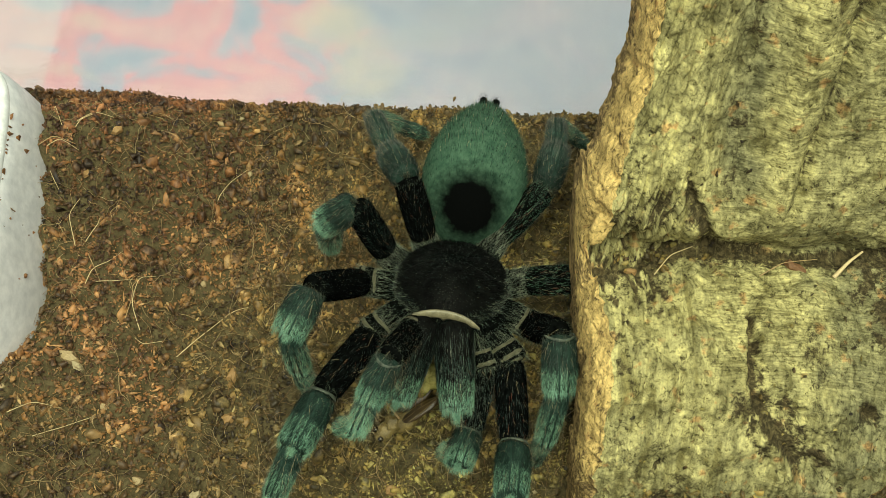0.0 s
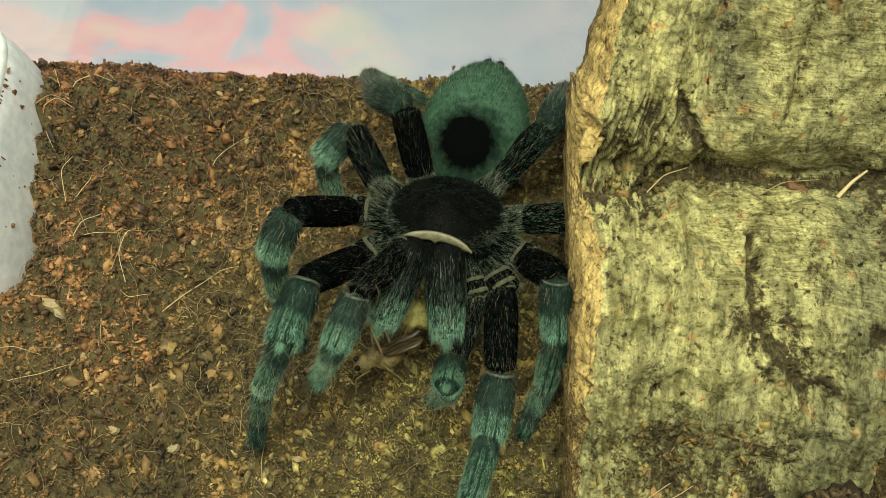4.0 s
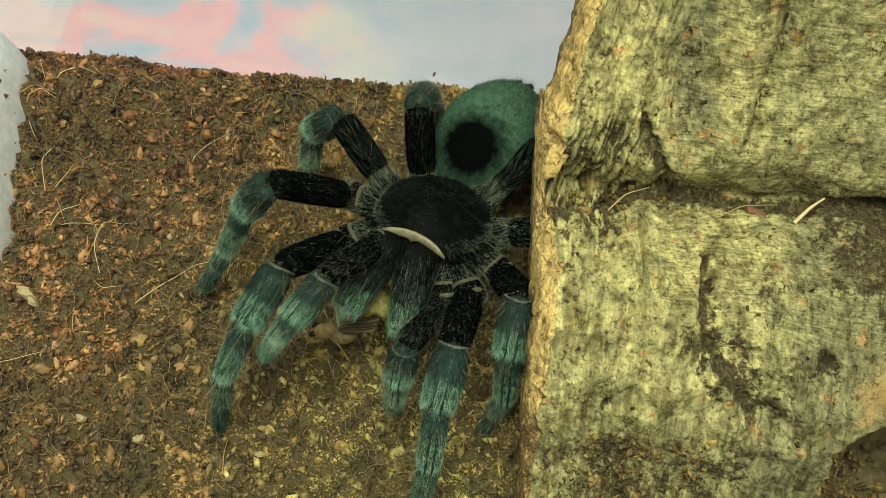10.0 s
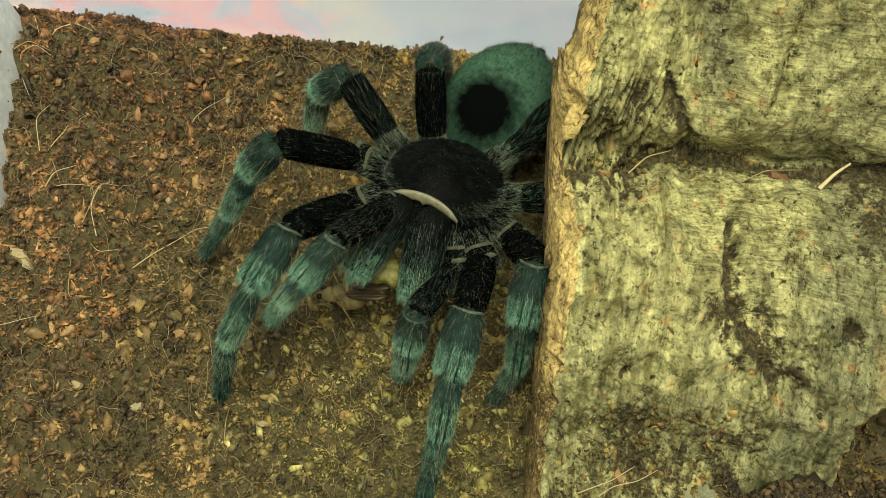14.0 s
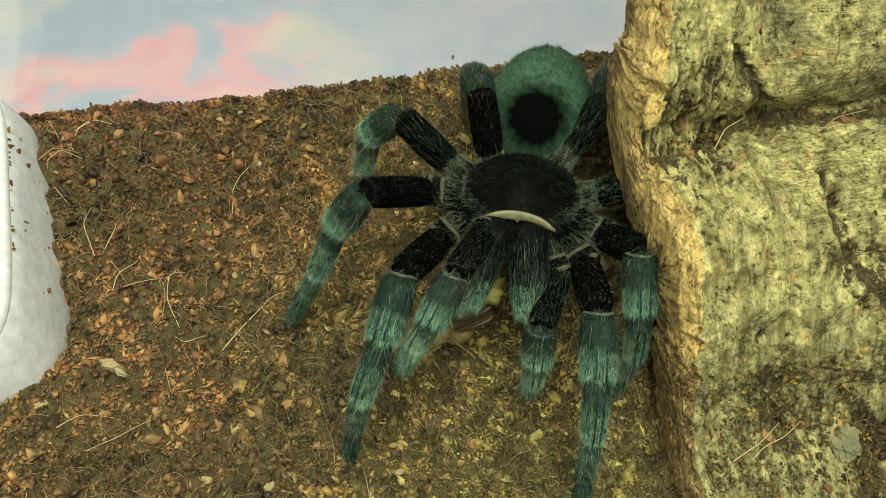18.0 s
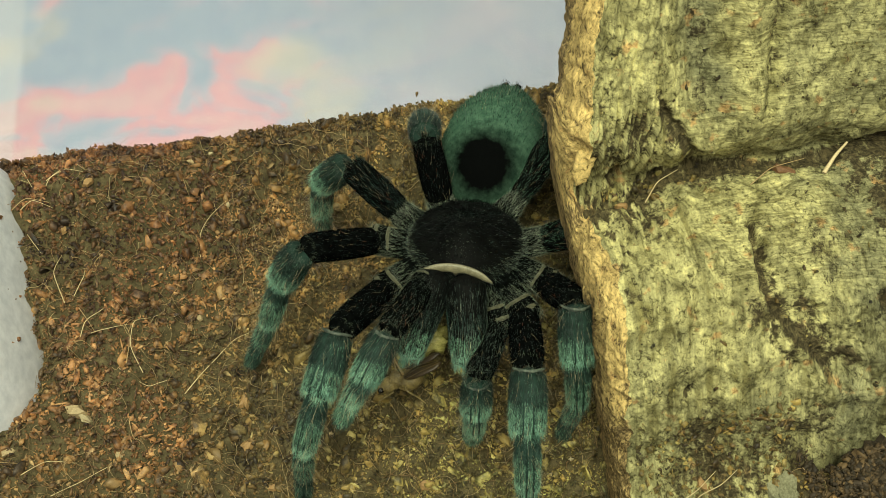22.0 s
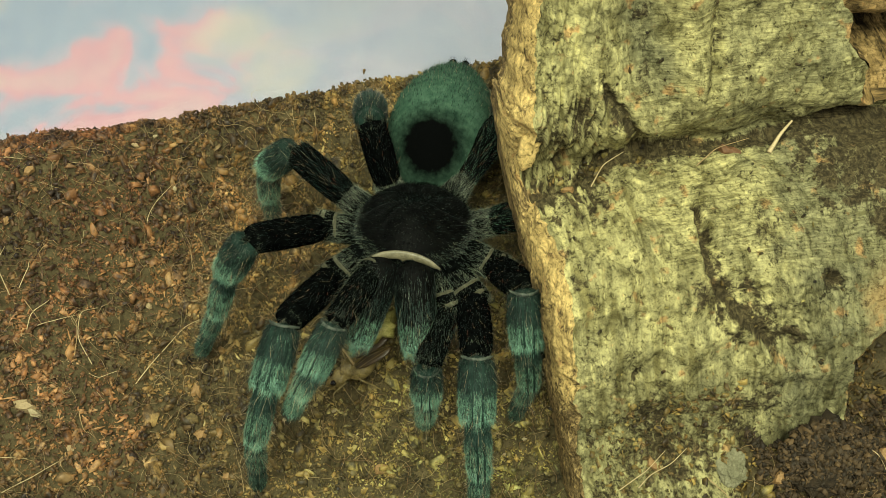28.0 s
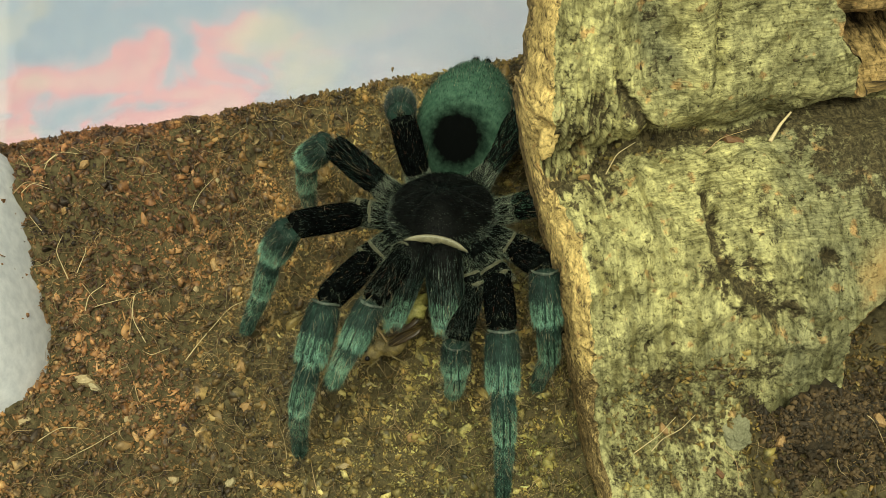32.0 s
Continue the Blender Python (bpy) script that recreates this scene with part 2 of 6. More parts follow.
def curls(count, seed, box, length, bend, lift, steps=10, where=None):
    """Wavy threads lying on the soil, as an array of point lists in millimetres."""
    r = np.random.RandomState(seed)
    x, y = r.uniform(box[0], box[1], count), r.uniform(box[2], box[3], count)
    if where is not None:
        keep = where(x, y)
        x, y = x[keep], y[keep]
    n = len(x)
    a, k = r.uniform(0, 2 * np.pi, n), r.normal(0, bend, n)
    step = length[0] * (length[1] / length[0]) ** r.uniform(0, 1, n) / (steps - 1)
    high = r.uniform(lift[0], lift[1], n)
    pts = np.empty((n, steps, 3))
    for i in range(steps):
        pts[:, i, 0], pts[:, i, 1] = x, y
        pts[:, i, 2] = 0.3 + high * math.sin(math.pi * i / (steps - 1))
        x, y = x + np.cos(a) * step, y + np.sin(a) * step
        a = a + k / (steps - 1) + r.normal(0, 0.16, n)
    pts[..., 2] += soil_height(pts[..., 0], pts[..., 1])
    return pts


# ---------- enclosure and table ----------
TABLE_Z = -39.0


def table_material():
    """Soft printed clouds: pink and cream drifts over grey-blue."""
    m, tree, bsdf = material("printed_table_top", 0.45)
    vec = coords(tree)
    split = tree.nodes.new("ShaderNodeSeparateXYZ")
    tree.links.new(vec, split.inputs[0])

    def across(axis, low, high):
        n = node(tree, "ShaderNodeMapRange", **{"From Min": low, "From Max": high})
        n.interpolation_type = "SMOOTHSTEP"
        tree.links.new(split.outputs[axis], n.inputs["Value"])
        return n.outputs["Result"]

    def sum_of(a, b, operation="MULTIPLY", c=0.0):
        n = tree.nodes.new("ShaderNodeMath")
        n.operation = operation
        for socket, value in zip(n.inputs, (a, b, c)):
            if isinstance(value, float):
                socket.default_value = value
            else:
                tree.links.new(value, socket)
        return n.outputs[0]

    drift = sum_of(sum_of(across("Y", 0.128, 0.100), across("X", -0.012, -0.045)), 0.17, "MULTIPLY_ADD", -0.10)
    puff = noise_of(tree, coords(tree, "Object", (0.8, 1.25, 1)), 44.0, 6.0, 0.58, 0.7)
    pink = sum_of(puff, drift, "ADD")
    c = ramp(tree, pink, [(0.44, (0.35, 0.41, 0.52)), (0.52, (0.45, 0.43, 0.53)), (0.58, (0.66, 0.37, 0.42)), (0.68, (0.64, 0.43, 0.46))])
    cream = noise_of(tree, coords(tree, "Object", (0.7, 1.3, 1)), 26.0, 4.0, 0.5, 0.4)
    c = mixed(tree, ramp(tree, cream, [(0.56, (0, 0, 0)), (0.68, (0.9, 0.9, 0.9))]), c, (0.58, 0.53, 0.47))
    c = mixed(tree, across("X", -0.07, 0.02), c, ramp(tree, puff, [(0.40, (0.35, 0.375, 0.45)), (0.65, (0.42, 0.40, 0.47))]))
    c = mixed(tree, sum_of(across("X", -0.1185, -0.1200), 0.45), c, (0.60, 0.59, 0.60))
    fleck = noise_of(tree, vec, 120.0, 4.0, 0.6)
    c = mixed(tree, 0.25, c, ramp(tree, fleck, [(0.35, (0.75, 0.80, 0.92)), (0.65, (1.12, 1.08, 1.05))]), "MULTIPLY")
    tree.links.new(c, bsdf.inputs["Base Color"])
    return m


def box_mesh(x0, x1, y0, y1, z0, z1, edge=0.0):
    bm = bmesh.new()
    bmesh.ops.create_cube(bm, size=1.0)
    for v in bm.verts:
        v.co = Vector((x0 if v.co.x < 0 else x1, y0 if v.co.y < 0 else y1, z0 if v.co.z < 0 else z1)) * MM
    if edge:
        bmesh.ops.bevel(bm, geom=bm.edges[:], offset=edge * MM, segments=2, affect="EDGES")
    return bm


def single(name, bm, mat, label, category, kind="", group=""):
    me = bpy.data.meshes.new(name)
    bm.to_mesh(me)
    bm.free()
    me.materials.append(mat)
    return tagged(new(name, me), label, category, group, kind)


single("table", box_mesh(-420, 420, -300, 520, TABLE_Z - 22, TABLE_Z, 1.5), table_material(),
       "table top printed with soft pink, blue and cream clouds", "table", "structure")


def plastic(name, rough=0.08, tint=(0.95, 0.97, 0.98)):
    m, tree, bsdf = material(name, rough)
    bsdf.inputs["Base Color"].default_value = (*tint, 1)
    bsdf.inputs["Transmission Weight"].default_value = 1.0
    bsdf.inputs["IOR"].default_value = 1.46
    return m


CLEAR = plastic("clear_plastic", 0.06)
WHITE = grained("white_plastic", (0.68, 0.71, 0.76), (0.78, 0.80, 0.84), 60.0, 0.35, 0.02, 0.5)
for name, spot, label in (("wall_back", (-161, 115, 51, 52.6), "clear plastic back wall of the enclosure"),
                          ("wall_left", (-161, -159.4, -114, 50.8), "clear plastic side wall of the enclosure"),
                          ("wall_right", (113.4, 115, -114, 50.8), "clear plastic side wall of the enclosure"),
                          ("wall_front", (-159.2, 113.2, -114, -112.4), "clear plastic front wall of the enclosure")):
    wall = single(name, box_mesh(*spot, TABLE_Z + 0.4, 95, 0.3), CLEAR, label, "enclosure wall", "structure")
    wall.visible_shadow = False


# ---------- bark ----------
HASH = np.random.RandomState(17).permutation(4096)
SLOPE = np.random.RandomState(18).uniform(0, 2 * np.pi, 4096)


def field(x, y, scale, octaves, seed, ridged=False):
    """Fractal noise on arrays, about -1 to 1, with features of the given size."""
    fx, fy = np.asarray(x, float) / scale + seed * 7.31, np.asarray(y, float) / scale + seed * 3.17
    out, amp = 0.0, 1.0
    for k in range(octaves):
        i, j = np.floor(fx).astype(int), np.floor(fy).astype(int)
        dx, dy = fx - i, fy - j

        def corner(ci, cj):
            a = SLOPE[HASH[(HASH[(i + ci) & 4095] + j + cj) & 4095]]
            return np.cos(a) * (dx - ci) + np.sin(a) * (dy - cj)

        sx, sy = dx ** 3 * (dx * (dx * 6 - 15) + 10), dy ** 3 * (dy * (dy * 6 - 15) + 10)
        low = corner(0, 0) + sx * (corner(1, 0) - corner(0, 0))
        high = corner(0, 1) + sx * (corner(1, 1) - corner(0, 1))
        out = out + amp * 1.3 * (low + sy * (high - low))
        amp, fx, fy = amp * 0.55, fx * 2.1 + 5.2, fy * 2.1 + 1.3
    return 1 - 2 * np.abs(out) if ridged else out


def layer(tree, name, out="Fac"):
    at = tree.nodes.new("ShaderNodeAttribute")
    at.attribute_name = name
    return at.outputs[out]


def along_grain(tree, stretch, turn=0.05):
    mp = tree.nodes.new("ShaderNodeMapping")
    mp.inputs["Scale"].default_value = stretch
    mp.inputs["Location"].default_value = (0.0131, 0.0273, 0.00041)
    mp.inputs["Rotation"].default_value = (0.0, 0.0, turn)
    tree.links.new(layer(tree, "grain", "Vector"), mp.inputs["Vector"])
    return mp.outputs["Vector"]


def bark_material(name, pale, grey, soil, depth=0.5, lined=1.0, gritty=1.0):
    """Cork: cm-wide tone changes, streaks along and growth lines across, sparse dark specks, soil and painted shade in
    the low places.
    """
    m, tree, bsdf = material(name, 0.85, 0.0, 0.22)
    vec = along_grain(tree, (1, 1, 1))
    wide = noise_of(tree, vec, 85.0, 6.0, 0.62, 0.5)
    c = ramp(tree, wide, [(0.34, tuple(v * 0.60 for v in pale)), (0.45, tuple(v * 0.86 for v in pale)), (0.55, pale), (0.68, tuple(v * 0.80 for v in pale))])
    c = mixed(tree, mixed(tree, 1.0, layer(tree, "lichen_shade"), ramp(tree, wide, [(0.36, (0.6, 0.6, 0.6)), (0.6, (1, 1, 1))]), "MULTIPLY"), c, grey)
    warm = noise_of(tree, vec, 260.0, 3.0, 0.6)
    c = mixed(tree, ramp(tree, warm, [(0.61, (0, 0, 0)), (0.68, (0.6, 0.6, 0.6))]), c, (0.40, 0.21, 0.08))
    streak = noise_of(tree, along_grain(tree, (1.0, 0.13, 1)), 640.0, 5.0, 0.65, 0.7)
    lines = noise_of(tree, along_grain(tree, (0.15, 1.0, 1)), 1500.0, 4.0, 0.65, 1.2)
    grain = mixed(tree, layer(tree, "across"), streak, lines)
    c = mixed(tree, 0.75 * lined, c, ramp(tree, grain, [(0.36, (0.42, 0.39, 0.27)), (0.49, (0.92, 0.91, 0.86)), (0.64, (1.48, 1.45, 1.36))]), "MULTIPLY")
    blot = noise_of(tree, along_grain(tree, (1.0, 0.7, 1), 0.45), 330.0, 8.0, 0.68, 0.9)
    c = mixed(tree, 0.8 * lined, c, ramp(tree, blot, [(0.36, (0.26, 0.24, 0.14)), (0.49, (0.90, 0.90, 0.88)), (0.60, (1.40, 1.38, 1.32))]), "MULTIPLY")
    grit = noise_of(tree, along_grain(tree, (1, 1, 1), 0.8), 1370.0, 5.0, 0.7, 0.7)
    c = mixed(tree, gritty, c, ramp(tree, grit, [(0.33, (0.22, 0.21, 0.13)), (0.47, (0.92, 0.92, 0.90)), (0.62, (1.25, 1.25, 1.2))]), "MULTIPLY")
    c = mixed(tree, layer(tree, "bare"), c, (0.50, 0.33, 0.13))
    uneven = tree.nodes.new("ShaderNodeMath")
    uneven.operation = "MULTIPLY_ADD"
    tree.links.new(mixed(tree, 0.5, blot, grit), uneven.inputs[0])
    uneven.inputs[1].default_value = -3.2
    uneven.inputs[2].default_value = 1.6
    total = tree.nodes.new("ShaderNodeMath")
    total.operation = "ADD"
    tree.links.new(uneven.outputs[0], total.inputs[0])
    tree.links.new(layer(tree, "dirt_shade"), total.inputs[1])
    darkened = ramp(tree, total.outputs[0], [(0.32, (0, 0, 0)), (0.80, (0.94, 0.94, 0.94))])
    c = mixed(tree, darkened, c, mixed(tree, ramp(tree, grit, [(0.42, (0, 0, 0)), (0.60, (1, 1, 1))]), soil, tuple(v * 4.0 for v in soil)))
    tree.links.new(c, bsdf.inputs["Base Color"])
    bump(tree, bsdf, mixed(tree, 0.4, mixed(tree, 0.5, blot, grain), grit), 1.0, depth * MM)
    return m


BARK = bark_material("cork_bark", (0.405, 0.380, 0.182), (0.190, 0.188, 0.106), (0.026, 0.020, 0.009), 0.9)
BARK_EDGE = bark_material("cork_broken_edge", (0.68, 0.50, 0.198), (0.5, 0.42, 0.25), (0.080, 0.056, 0.024), 0.7, 0.40, 1.0)
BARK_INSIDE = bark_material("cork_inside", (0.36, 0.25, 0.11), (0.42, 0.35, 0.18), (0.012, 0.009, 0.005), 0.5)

PROFILE = [(-78, 3), (-66, 7), (-56, 11), (-47, 13.5), (-43, 16), (-40.5, 21), (-37.5, 29), (-33, 36), (-26, 41.5), (-18, 43.5), (-9, 42.5), (-3, 40.8),
           (0.2, 39.9), (0.9, 40.7), (0.3, 43.0), (-0.5, 46.2), (-0.2, 50.0), (2, 54), (5, 57.2), (9, 61.5), (13, 69), (18, 79.5), (25, 95)]
BARK_LONG = 158.7      # millimetres from the foot to the top, along the surface
CREVICE = 95.8


def bark_surface(u, q):
    """Outer face of the bark, in millimetres. u: along x; q: from the foot up over the surface. Also gives its dirt and
    colour layers, which hold painted shade too.
    """
    p = np.array(PROFILE, float)
    d = np.r_[0, np.cumsum(np.hypot(*np.diff(p, axis=0).T))]
    y = 0.5 * (np.interp(q + 1.2, d, p[:, 0]) + np.interp(q - 1.2, d, p[:, 0]))
    z = 0.5 * (np.interp(q + 1.2, d, p[:, 1]) + np.interp(q - 1.2, d, p[:, 1]))
    ty = np.interp(q + 2.0, d, p[:, 0]) - np.interp(q - 2.0, d, p[:, 0])
    tz = np.interp(q + 2.0, d, p[:, 1]) - np.interp(q - 2.0, d, p[:, 1])
    ln = np.hypot(ty, tz) + 1e-9
    ny, nz = -tz / ln, ty / ln
    wob, fine, wide = field(u, q, 3.0, 4, 6), field(u, q, 1.1, 3, 3), field(u, q, 11.0, 4, 8)
    line = CREVICE - 0.4 - 4.0 * smooth_step(33, 17, u) + 0.8 * np.sin(u / 5.0) + 0.9 * wob
    up = smooth_step(-0.5, 2.0, q - line)
    low = 1 - up
    z = z - low * 9.0 * smooth_step(44, 76, u) * smooth_step(0.0, -30, y) - up * 2.0 * smooth_step(34, 74, u)
    y = y + up * 1.4 * smooth_step(46, 60, u) * smooth_step(62, 50, z)
    z = z - 9.0 * smooth_step(-43.5, -48, y) * smooth_step(44, 52, u)
    lump = 1.3 * field(u, q, 17.0, 3, 1) + 0.45 * field(u, q, 6.0, 4, 2) + 0.22 * wob + 0.16 * fine
    # fluted outer bark near the broken edge, leaning with the grain
    lean = u - 0.24 * (q - 97) + 0.8 * field(u, q, 9.0, 3, 7)
    flute = field(lean, 0.07 * q, 1.7, 2, 4, True)
    fluted = smooth_step(34, 27, u - 0.20 * (q - 97)) * smooth_step(-1, 3, q - line) * (0.35 + 0.65 * smooth_step(122, 106, q))
    comb = field(u + 0.5 * field(u, q, 6.0, 2, 12), 0.14 * q, 1.7, 3, 13, True)
    combed = smooth_step(34, 28, u) * smooth_step(72, 84, q) * smooth_step(0.5, -2.0, q - line)
    ribs = field(u + 0.04 * q, 0.10 * q, 2.6, 3, 14, True) * smooth_step(40, 33, u) * low * (1 - combed)
    # the wedge-shaped crack that opens downwards, steep on one side
    heart = np.interp(q, [53, 54, 60, 66, 71, 78, 83], [57, 56.5, 53.0, 48.4, 45.2, 43.6, 43.5]) + 0.5 * field(0 * q, q, 4.0, 3, 5)
    half = np.interp(q, [50, 56, 62, 68, 73, 78, 83.5], [3.6, 4.4, 4.8, 4.0, 2.1, 0.9, 0.25])
    dist = (u - heart) / half
    wedge = smooth_step(-1.15, -0.75, dist + 0.12 * wob) * smooth_step(1.7, 0.1, dist + 0.35 * wob) * smooth_step(84, 82, q) * smooth_step(50, 57, q)
    branch = np.exp(-((u - np.interp(q, [53, 58, 62, 67, 72], [51, 46, 43.4, 44, 44.3]) - 0.7 * wob) / 0.8) ** 2) * smooth_step(51, 54, q) * smooth_step(70, 66, q)
    # on the upper swelling: a slit, a grey trough, a pale ridge and a groove
    slit = np.exp(-((u - np.interp(q, [101, 104, 109.5, 114, 119], [38, 36.3, 33.5, 31.6, 31.0]) - 0.5 * wob) / np.interp(q, [101, 108, 118], [1.7, 1.0, 0.5])) ** 2) * smooth_step(119, 113, q) * smooth_step(98, 102, q) * up
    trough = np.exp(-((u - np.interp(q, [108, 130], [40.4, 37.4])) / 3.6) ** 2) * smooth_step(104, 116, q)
    ridge = np.exp(-((u - 46.2) / 2.6) ** 2) * smooth_step(100, 112, q)
    groove = np.exp(-((u - np.interp(q, [104, 112, 125, 133], [47.5, 49, 51, 52]) - 0.3 * wob) / 1.0) ** 2) * smooth_step(104, 114, q)
    cheek = np.exp(-((u - 38.5) / 4.5) ** 2 - ((q - 105) / 4.0) ** 2) + 0.8 * np.exp(-((u - 62) / 8.0) ** 2 - ((q - 112) / 7.0) ** 2)
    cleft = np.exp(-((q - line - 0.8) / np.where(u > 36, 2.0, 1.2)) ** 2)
    hole = np.exp(-((u - 64.0) / 1.4) ** 2 - ((q - 68.2) / 1.7) ** 2)
    pit = np.exp(-((u - 29.5 - 0.5 * (q - 54.8)) / 0.6) ** 2 - ((q - 54.8) / 1.4) ** 2)
    off = (lump - 1.3 * smooth_step(0.15, 0.85, flute) * fluted - 0.55 * smooth_step(0.25, 0.9, comb) * combed - 0.35 * smooth_step(0.3, 0.9, ribs)
           - 2.3 * wedge - 0.8 * branch - 1.7 * slit - 2.4 * trough + 2.0 * ridge - 2.0 * groove + 1.1 * cheek - (1.7 - 0.5 * smooth_step(42, 52, u)) * cleft - 3.0 * hole - 1.5 * pit)
    right = smooth_step(50, 62, u + 4 * wob)
    # soil, plus shade of the crack, holes and far end put into the colour
    dirt_shade = (1.25 * np.exp(-((q - line + 0.3 + 0.9 * wob) / np.where(u > 38, 1.5, 1.7)) ** 2) + 0.3 * np.exp(-((q - line + 2.0 + 1.5 * wob) / 2.4) ** 2) * smooth_step(30, 42, u)
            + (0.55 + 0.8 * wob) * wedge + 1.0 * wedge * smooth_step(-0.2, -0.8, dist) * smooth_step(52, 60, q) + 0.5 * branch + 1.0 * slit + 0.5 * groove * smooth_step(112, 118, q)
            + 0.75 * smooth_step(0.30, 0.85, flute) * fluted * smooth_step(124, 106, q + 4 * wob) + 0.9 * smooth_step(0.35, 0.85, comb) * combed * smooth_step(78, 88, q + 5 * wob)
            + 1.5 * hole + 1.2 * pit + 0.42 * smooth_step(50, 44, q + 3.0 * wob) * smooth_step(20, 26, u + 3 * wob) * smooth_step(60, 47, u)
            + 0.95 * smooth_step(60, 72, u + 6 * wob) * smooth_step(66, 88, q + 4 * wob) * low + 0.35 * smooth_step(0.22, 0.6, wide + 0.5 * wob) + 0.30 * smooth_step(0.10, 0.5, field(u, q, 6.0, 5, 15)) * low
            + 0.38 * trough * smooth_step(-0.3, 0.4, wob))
    # trough greyed and ridge spared, so the hollow's shade is in the colour
    lichen_shade = (1.1 * trough + 0.40 * up * smooth_step(49, 53, u + 2 * wob) - 0.5 * ridge + 0.95 * right * low + 0.30 * smooth_step(0.1, 0.4, field(u, q, 12.0, 3, 9))
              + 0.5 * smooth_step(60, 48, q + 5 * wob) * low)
    across = np.clip(smooth_step(34, 40, u + 3 * wob) * (smooth_step(66, 74, q) * low + 0.8 * up), 0, 1)
    bare = 0.6 * smooth_step(68, 72, u + 4 * wob) * np.exp(-((q - 63 - 0.6 * (u - 70)) / 4.0) ** 2) * low
    return u, y + ny * off, z + nz * off, dict(dirt_shade=np.clip(dirt_shade, 0, 1), lichen_shade=np.clip(lichen_shade, 0, 1), across=across, bare=bare, grain=np.stack([u, q, 0 * q], -1) * MM)


def paint(ob, **layers):
    count = len(ob.data.vertices)
    for key, values in layers.items():
        values = np.asarray(values, np.float32)
        vector = values.size == 3 * count
        ob.data.attributes.new(key, "FLOAT_VECTOR" if vector else "FLOAT", "POINT").data.foreach_set("vector" if vector else "value", values.ravel())


def bark_log():
    root = tagged(new("cork_bark"), "weathered cork bark, yellow-grey and furrowed, half sunk in soil", "bark")
    nu, ns = 270, 520
    t, q = np.meshgrid(np.linspace(0, 1, nu) ** 1.15, np.linspace(0, BARK_LONG, ns))
    one = q[:, :1]
    left = np.interp(one, [0, 44, 56, 65, 77, 85, 95, 101, 108, 115, 126, 140, 159], [19.5, 19.4, 19.6, 20.2, 20.6, 19.4, 17.9, 19.2, 20.0, 20.2, 22.4, 23.5, 24.5])
    brink = np.interp(one, [0, 35, 44, 55, 69, 77, 86, 92, 100, 114, 122, 130, 159], [18.2, 17.7, 16.9, 16.8, 17.0, 17.4, 16.5, 16.4, 15.7, 16.8, 19.0, 20.8, 22.5])
    brink = brink + 0.35 * field(one, 0 * one, 6.0, 4, 20)
    left = np.maximum(left + 0.9 * field(one, 0 * one, 5.0, 5, 21), brink + 0.5)
    right = np.interp(one, [0, 20, 36, 44, 53, 58, 64, 70, 96, 99, 103, 115, 130, 159], [50, 60, 68.5, 68, 68, 72, 80, 107, 107, 80, 75.5, 72, 70, 66]) + 1.6 * field(one, 0 * one, 7.0, 5, 22)
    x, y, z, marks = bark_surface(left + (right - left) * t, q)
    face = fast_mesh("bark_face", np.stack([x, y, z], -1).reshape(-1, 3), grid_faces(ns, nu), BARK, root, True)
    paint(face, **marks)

    def evened(p, times=45):
        for _ in range(times):
            p = np.convolve(np.pad(p, 3, "edge"), np.ones(7) / 7, "valid")
        return p

    def rim_of(col):
        rim = np.stack([x[:, col], y[:, col], z[:, col]], -1)
        py, pz = evened(np.gradient(rim[:, 1])), evened(np.gradient(rim[:, 2]))
        ln = np.hypot(py, pz) + 1e-9
        calm_rim = np.stack([evened(rim[:, 0], 12), evened(rim[:, 1], 4), evened(rim[:, 2], 4)], -1)
        return rim, calm_rim, np.stack([0 * ln, pz / ln, -py / ln], -1)

    # the pale broken edge slopes outwards from the face, then drops under the bark
    k = 56
    rim, calm_rim, inward = rim_of(0)
    t = np.linspace(0, 1, k)
    w = smooth_step(0.0, 0.12, t)[None, :, None]
    sink = np.interp(t, [0, 0.05, 0.45, 0.7, 1.0], [0, 0.35, 3.4, 7.0, 15.0])
    reach = np.interp(t, [0, 0.05, 0.45, 0.7, 1.0], [0, 0.14, 0.80, 0.97, 1.0])
    e = rim[:, None] * (1 - w) + calm_rim[:, None] * w + inward[:, None] * sink[None, :, None]
    sv, tv = np.meshgrid(q[:, 0], t * 14, indexing="ij")
    grow = np.minimum(1, tv / 1.0)
    e[..., 0] = rim[:, None, 0] + (brink - rim[:, :1]) * reach[None] - grow * (0.50 * field(sv, tv * 0.5, 3.4, 6, 23) + 0.14 * field(sv, tv, 0.9, 4, 27))
    rough = inward[:, None] * (grow * (0.28 * field(sv, tv, 2.6, 3, 24) + 0.08 * field(sv, tv, 0.8, 3, 33)))[..., None]
    e[..., 1:] -= rough[..., 1:]
    edge = fast_mesh("broken_edge", e.reshape(-1, 3), grid_faces(ns, k)[:, ::-1], BARK_EDGE, root, True)
    tagged(edge, "pale yellow broken edge of the cork")
    paint(edge, dirt_shade=np.clip(0.6 * smooth_step(0.2, 0.5, field(sv, tv * 0.8, 2.2, 6, 25)) + 0.8 * np.exp(-((sv - 93) / 2.0) ** 2) + 0.8 * smooth_step(60, 42, sv) + 0.9 * smooth_step(10, 13, tv), 0, 1),
          lichen_shade=0 * sv, bare=0 * sv, across=0 * sv, grain=np.stack([tv, sv, 0 * sv], -1) * MM)
    # the far edge turns in, brown and fibrous
    rim, calm_rim, inward = rim_of(-1)
    t = np.linspace(0, 1, 16)
    e = rim[:, None] + inward[:, None] * (13.0 * t)[None, :, None]
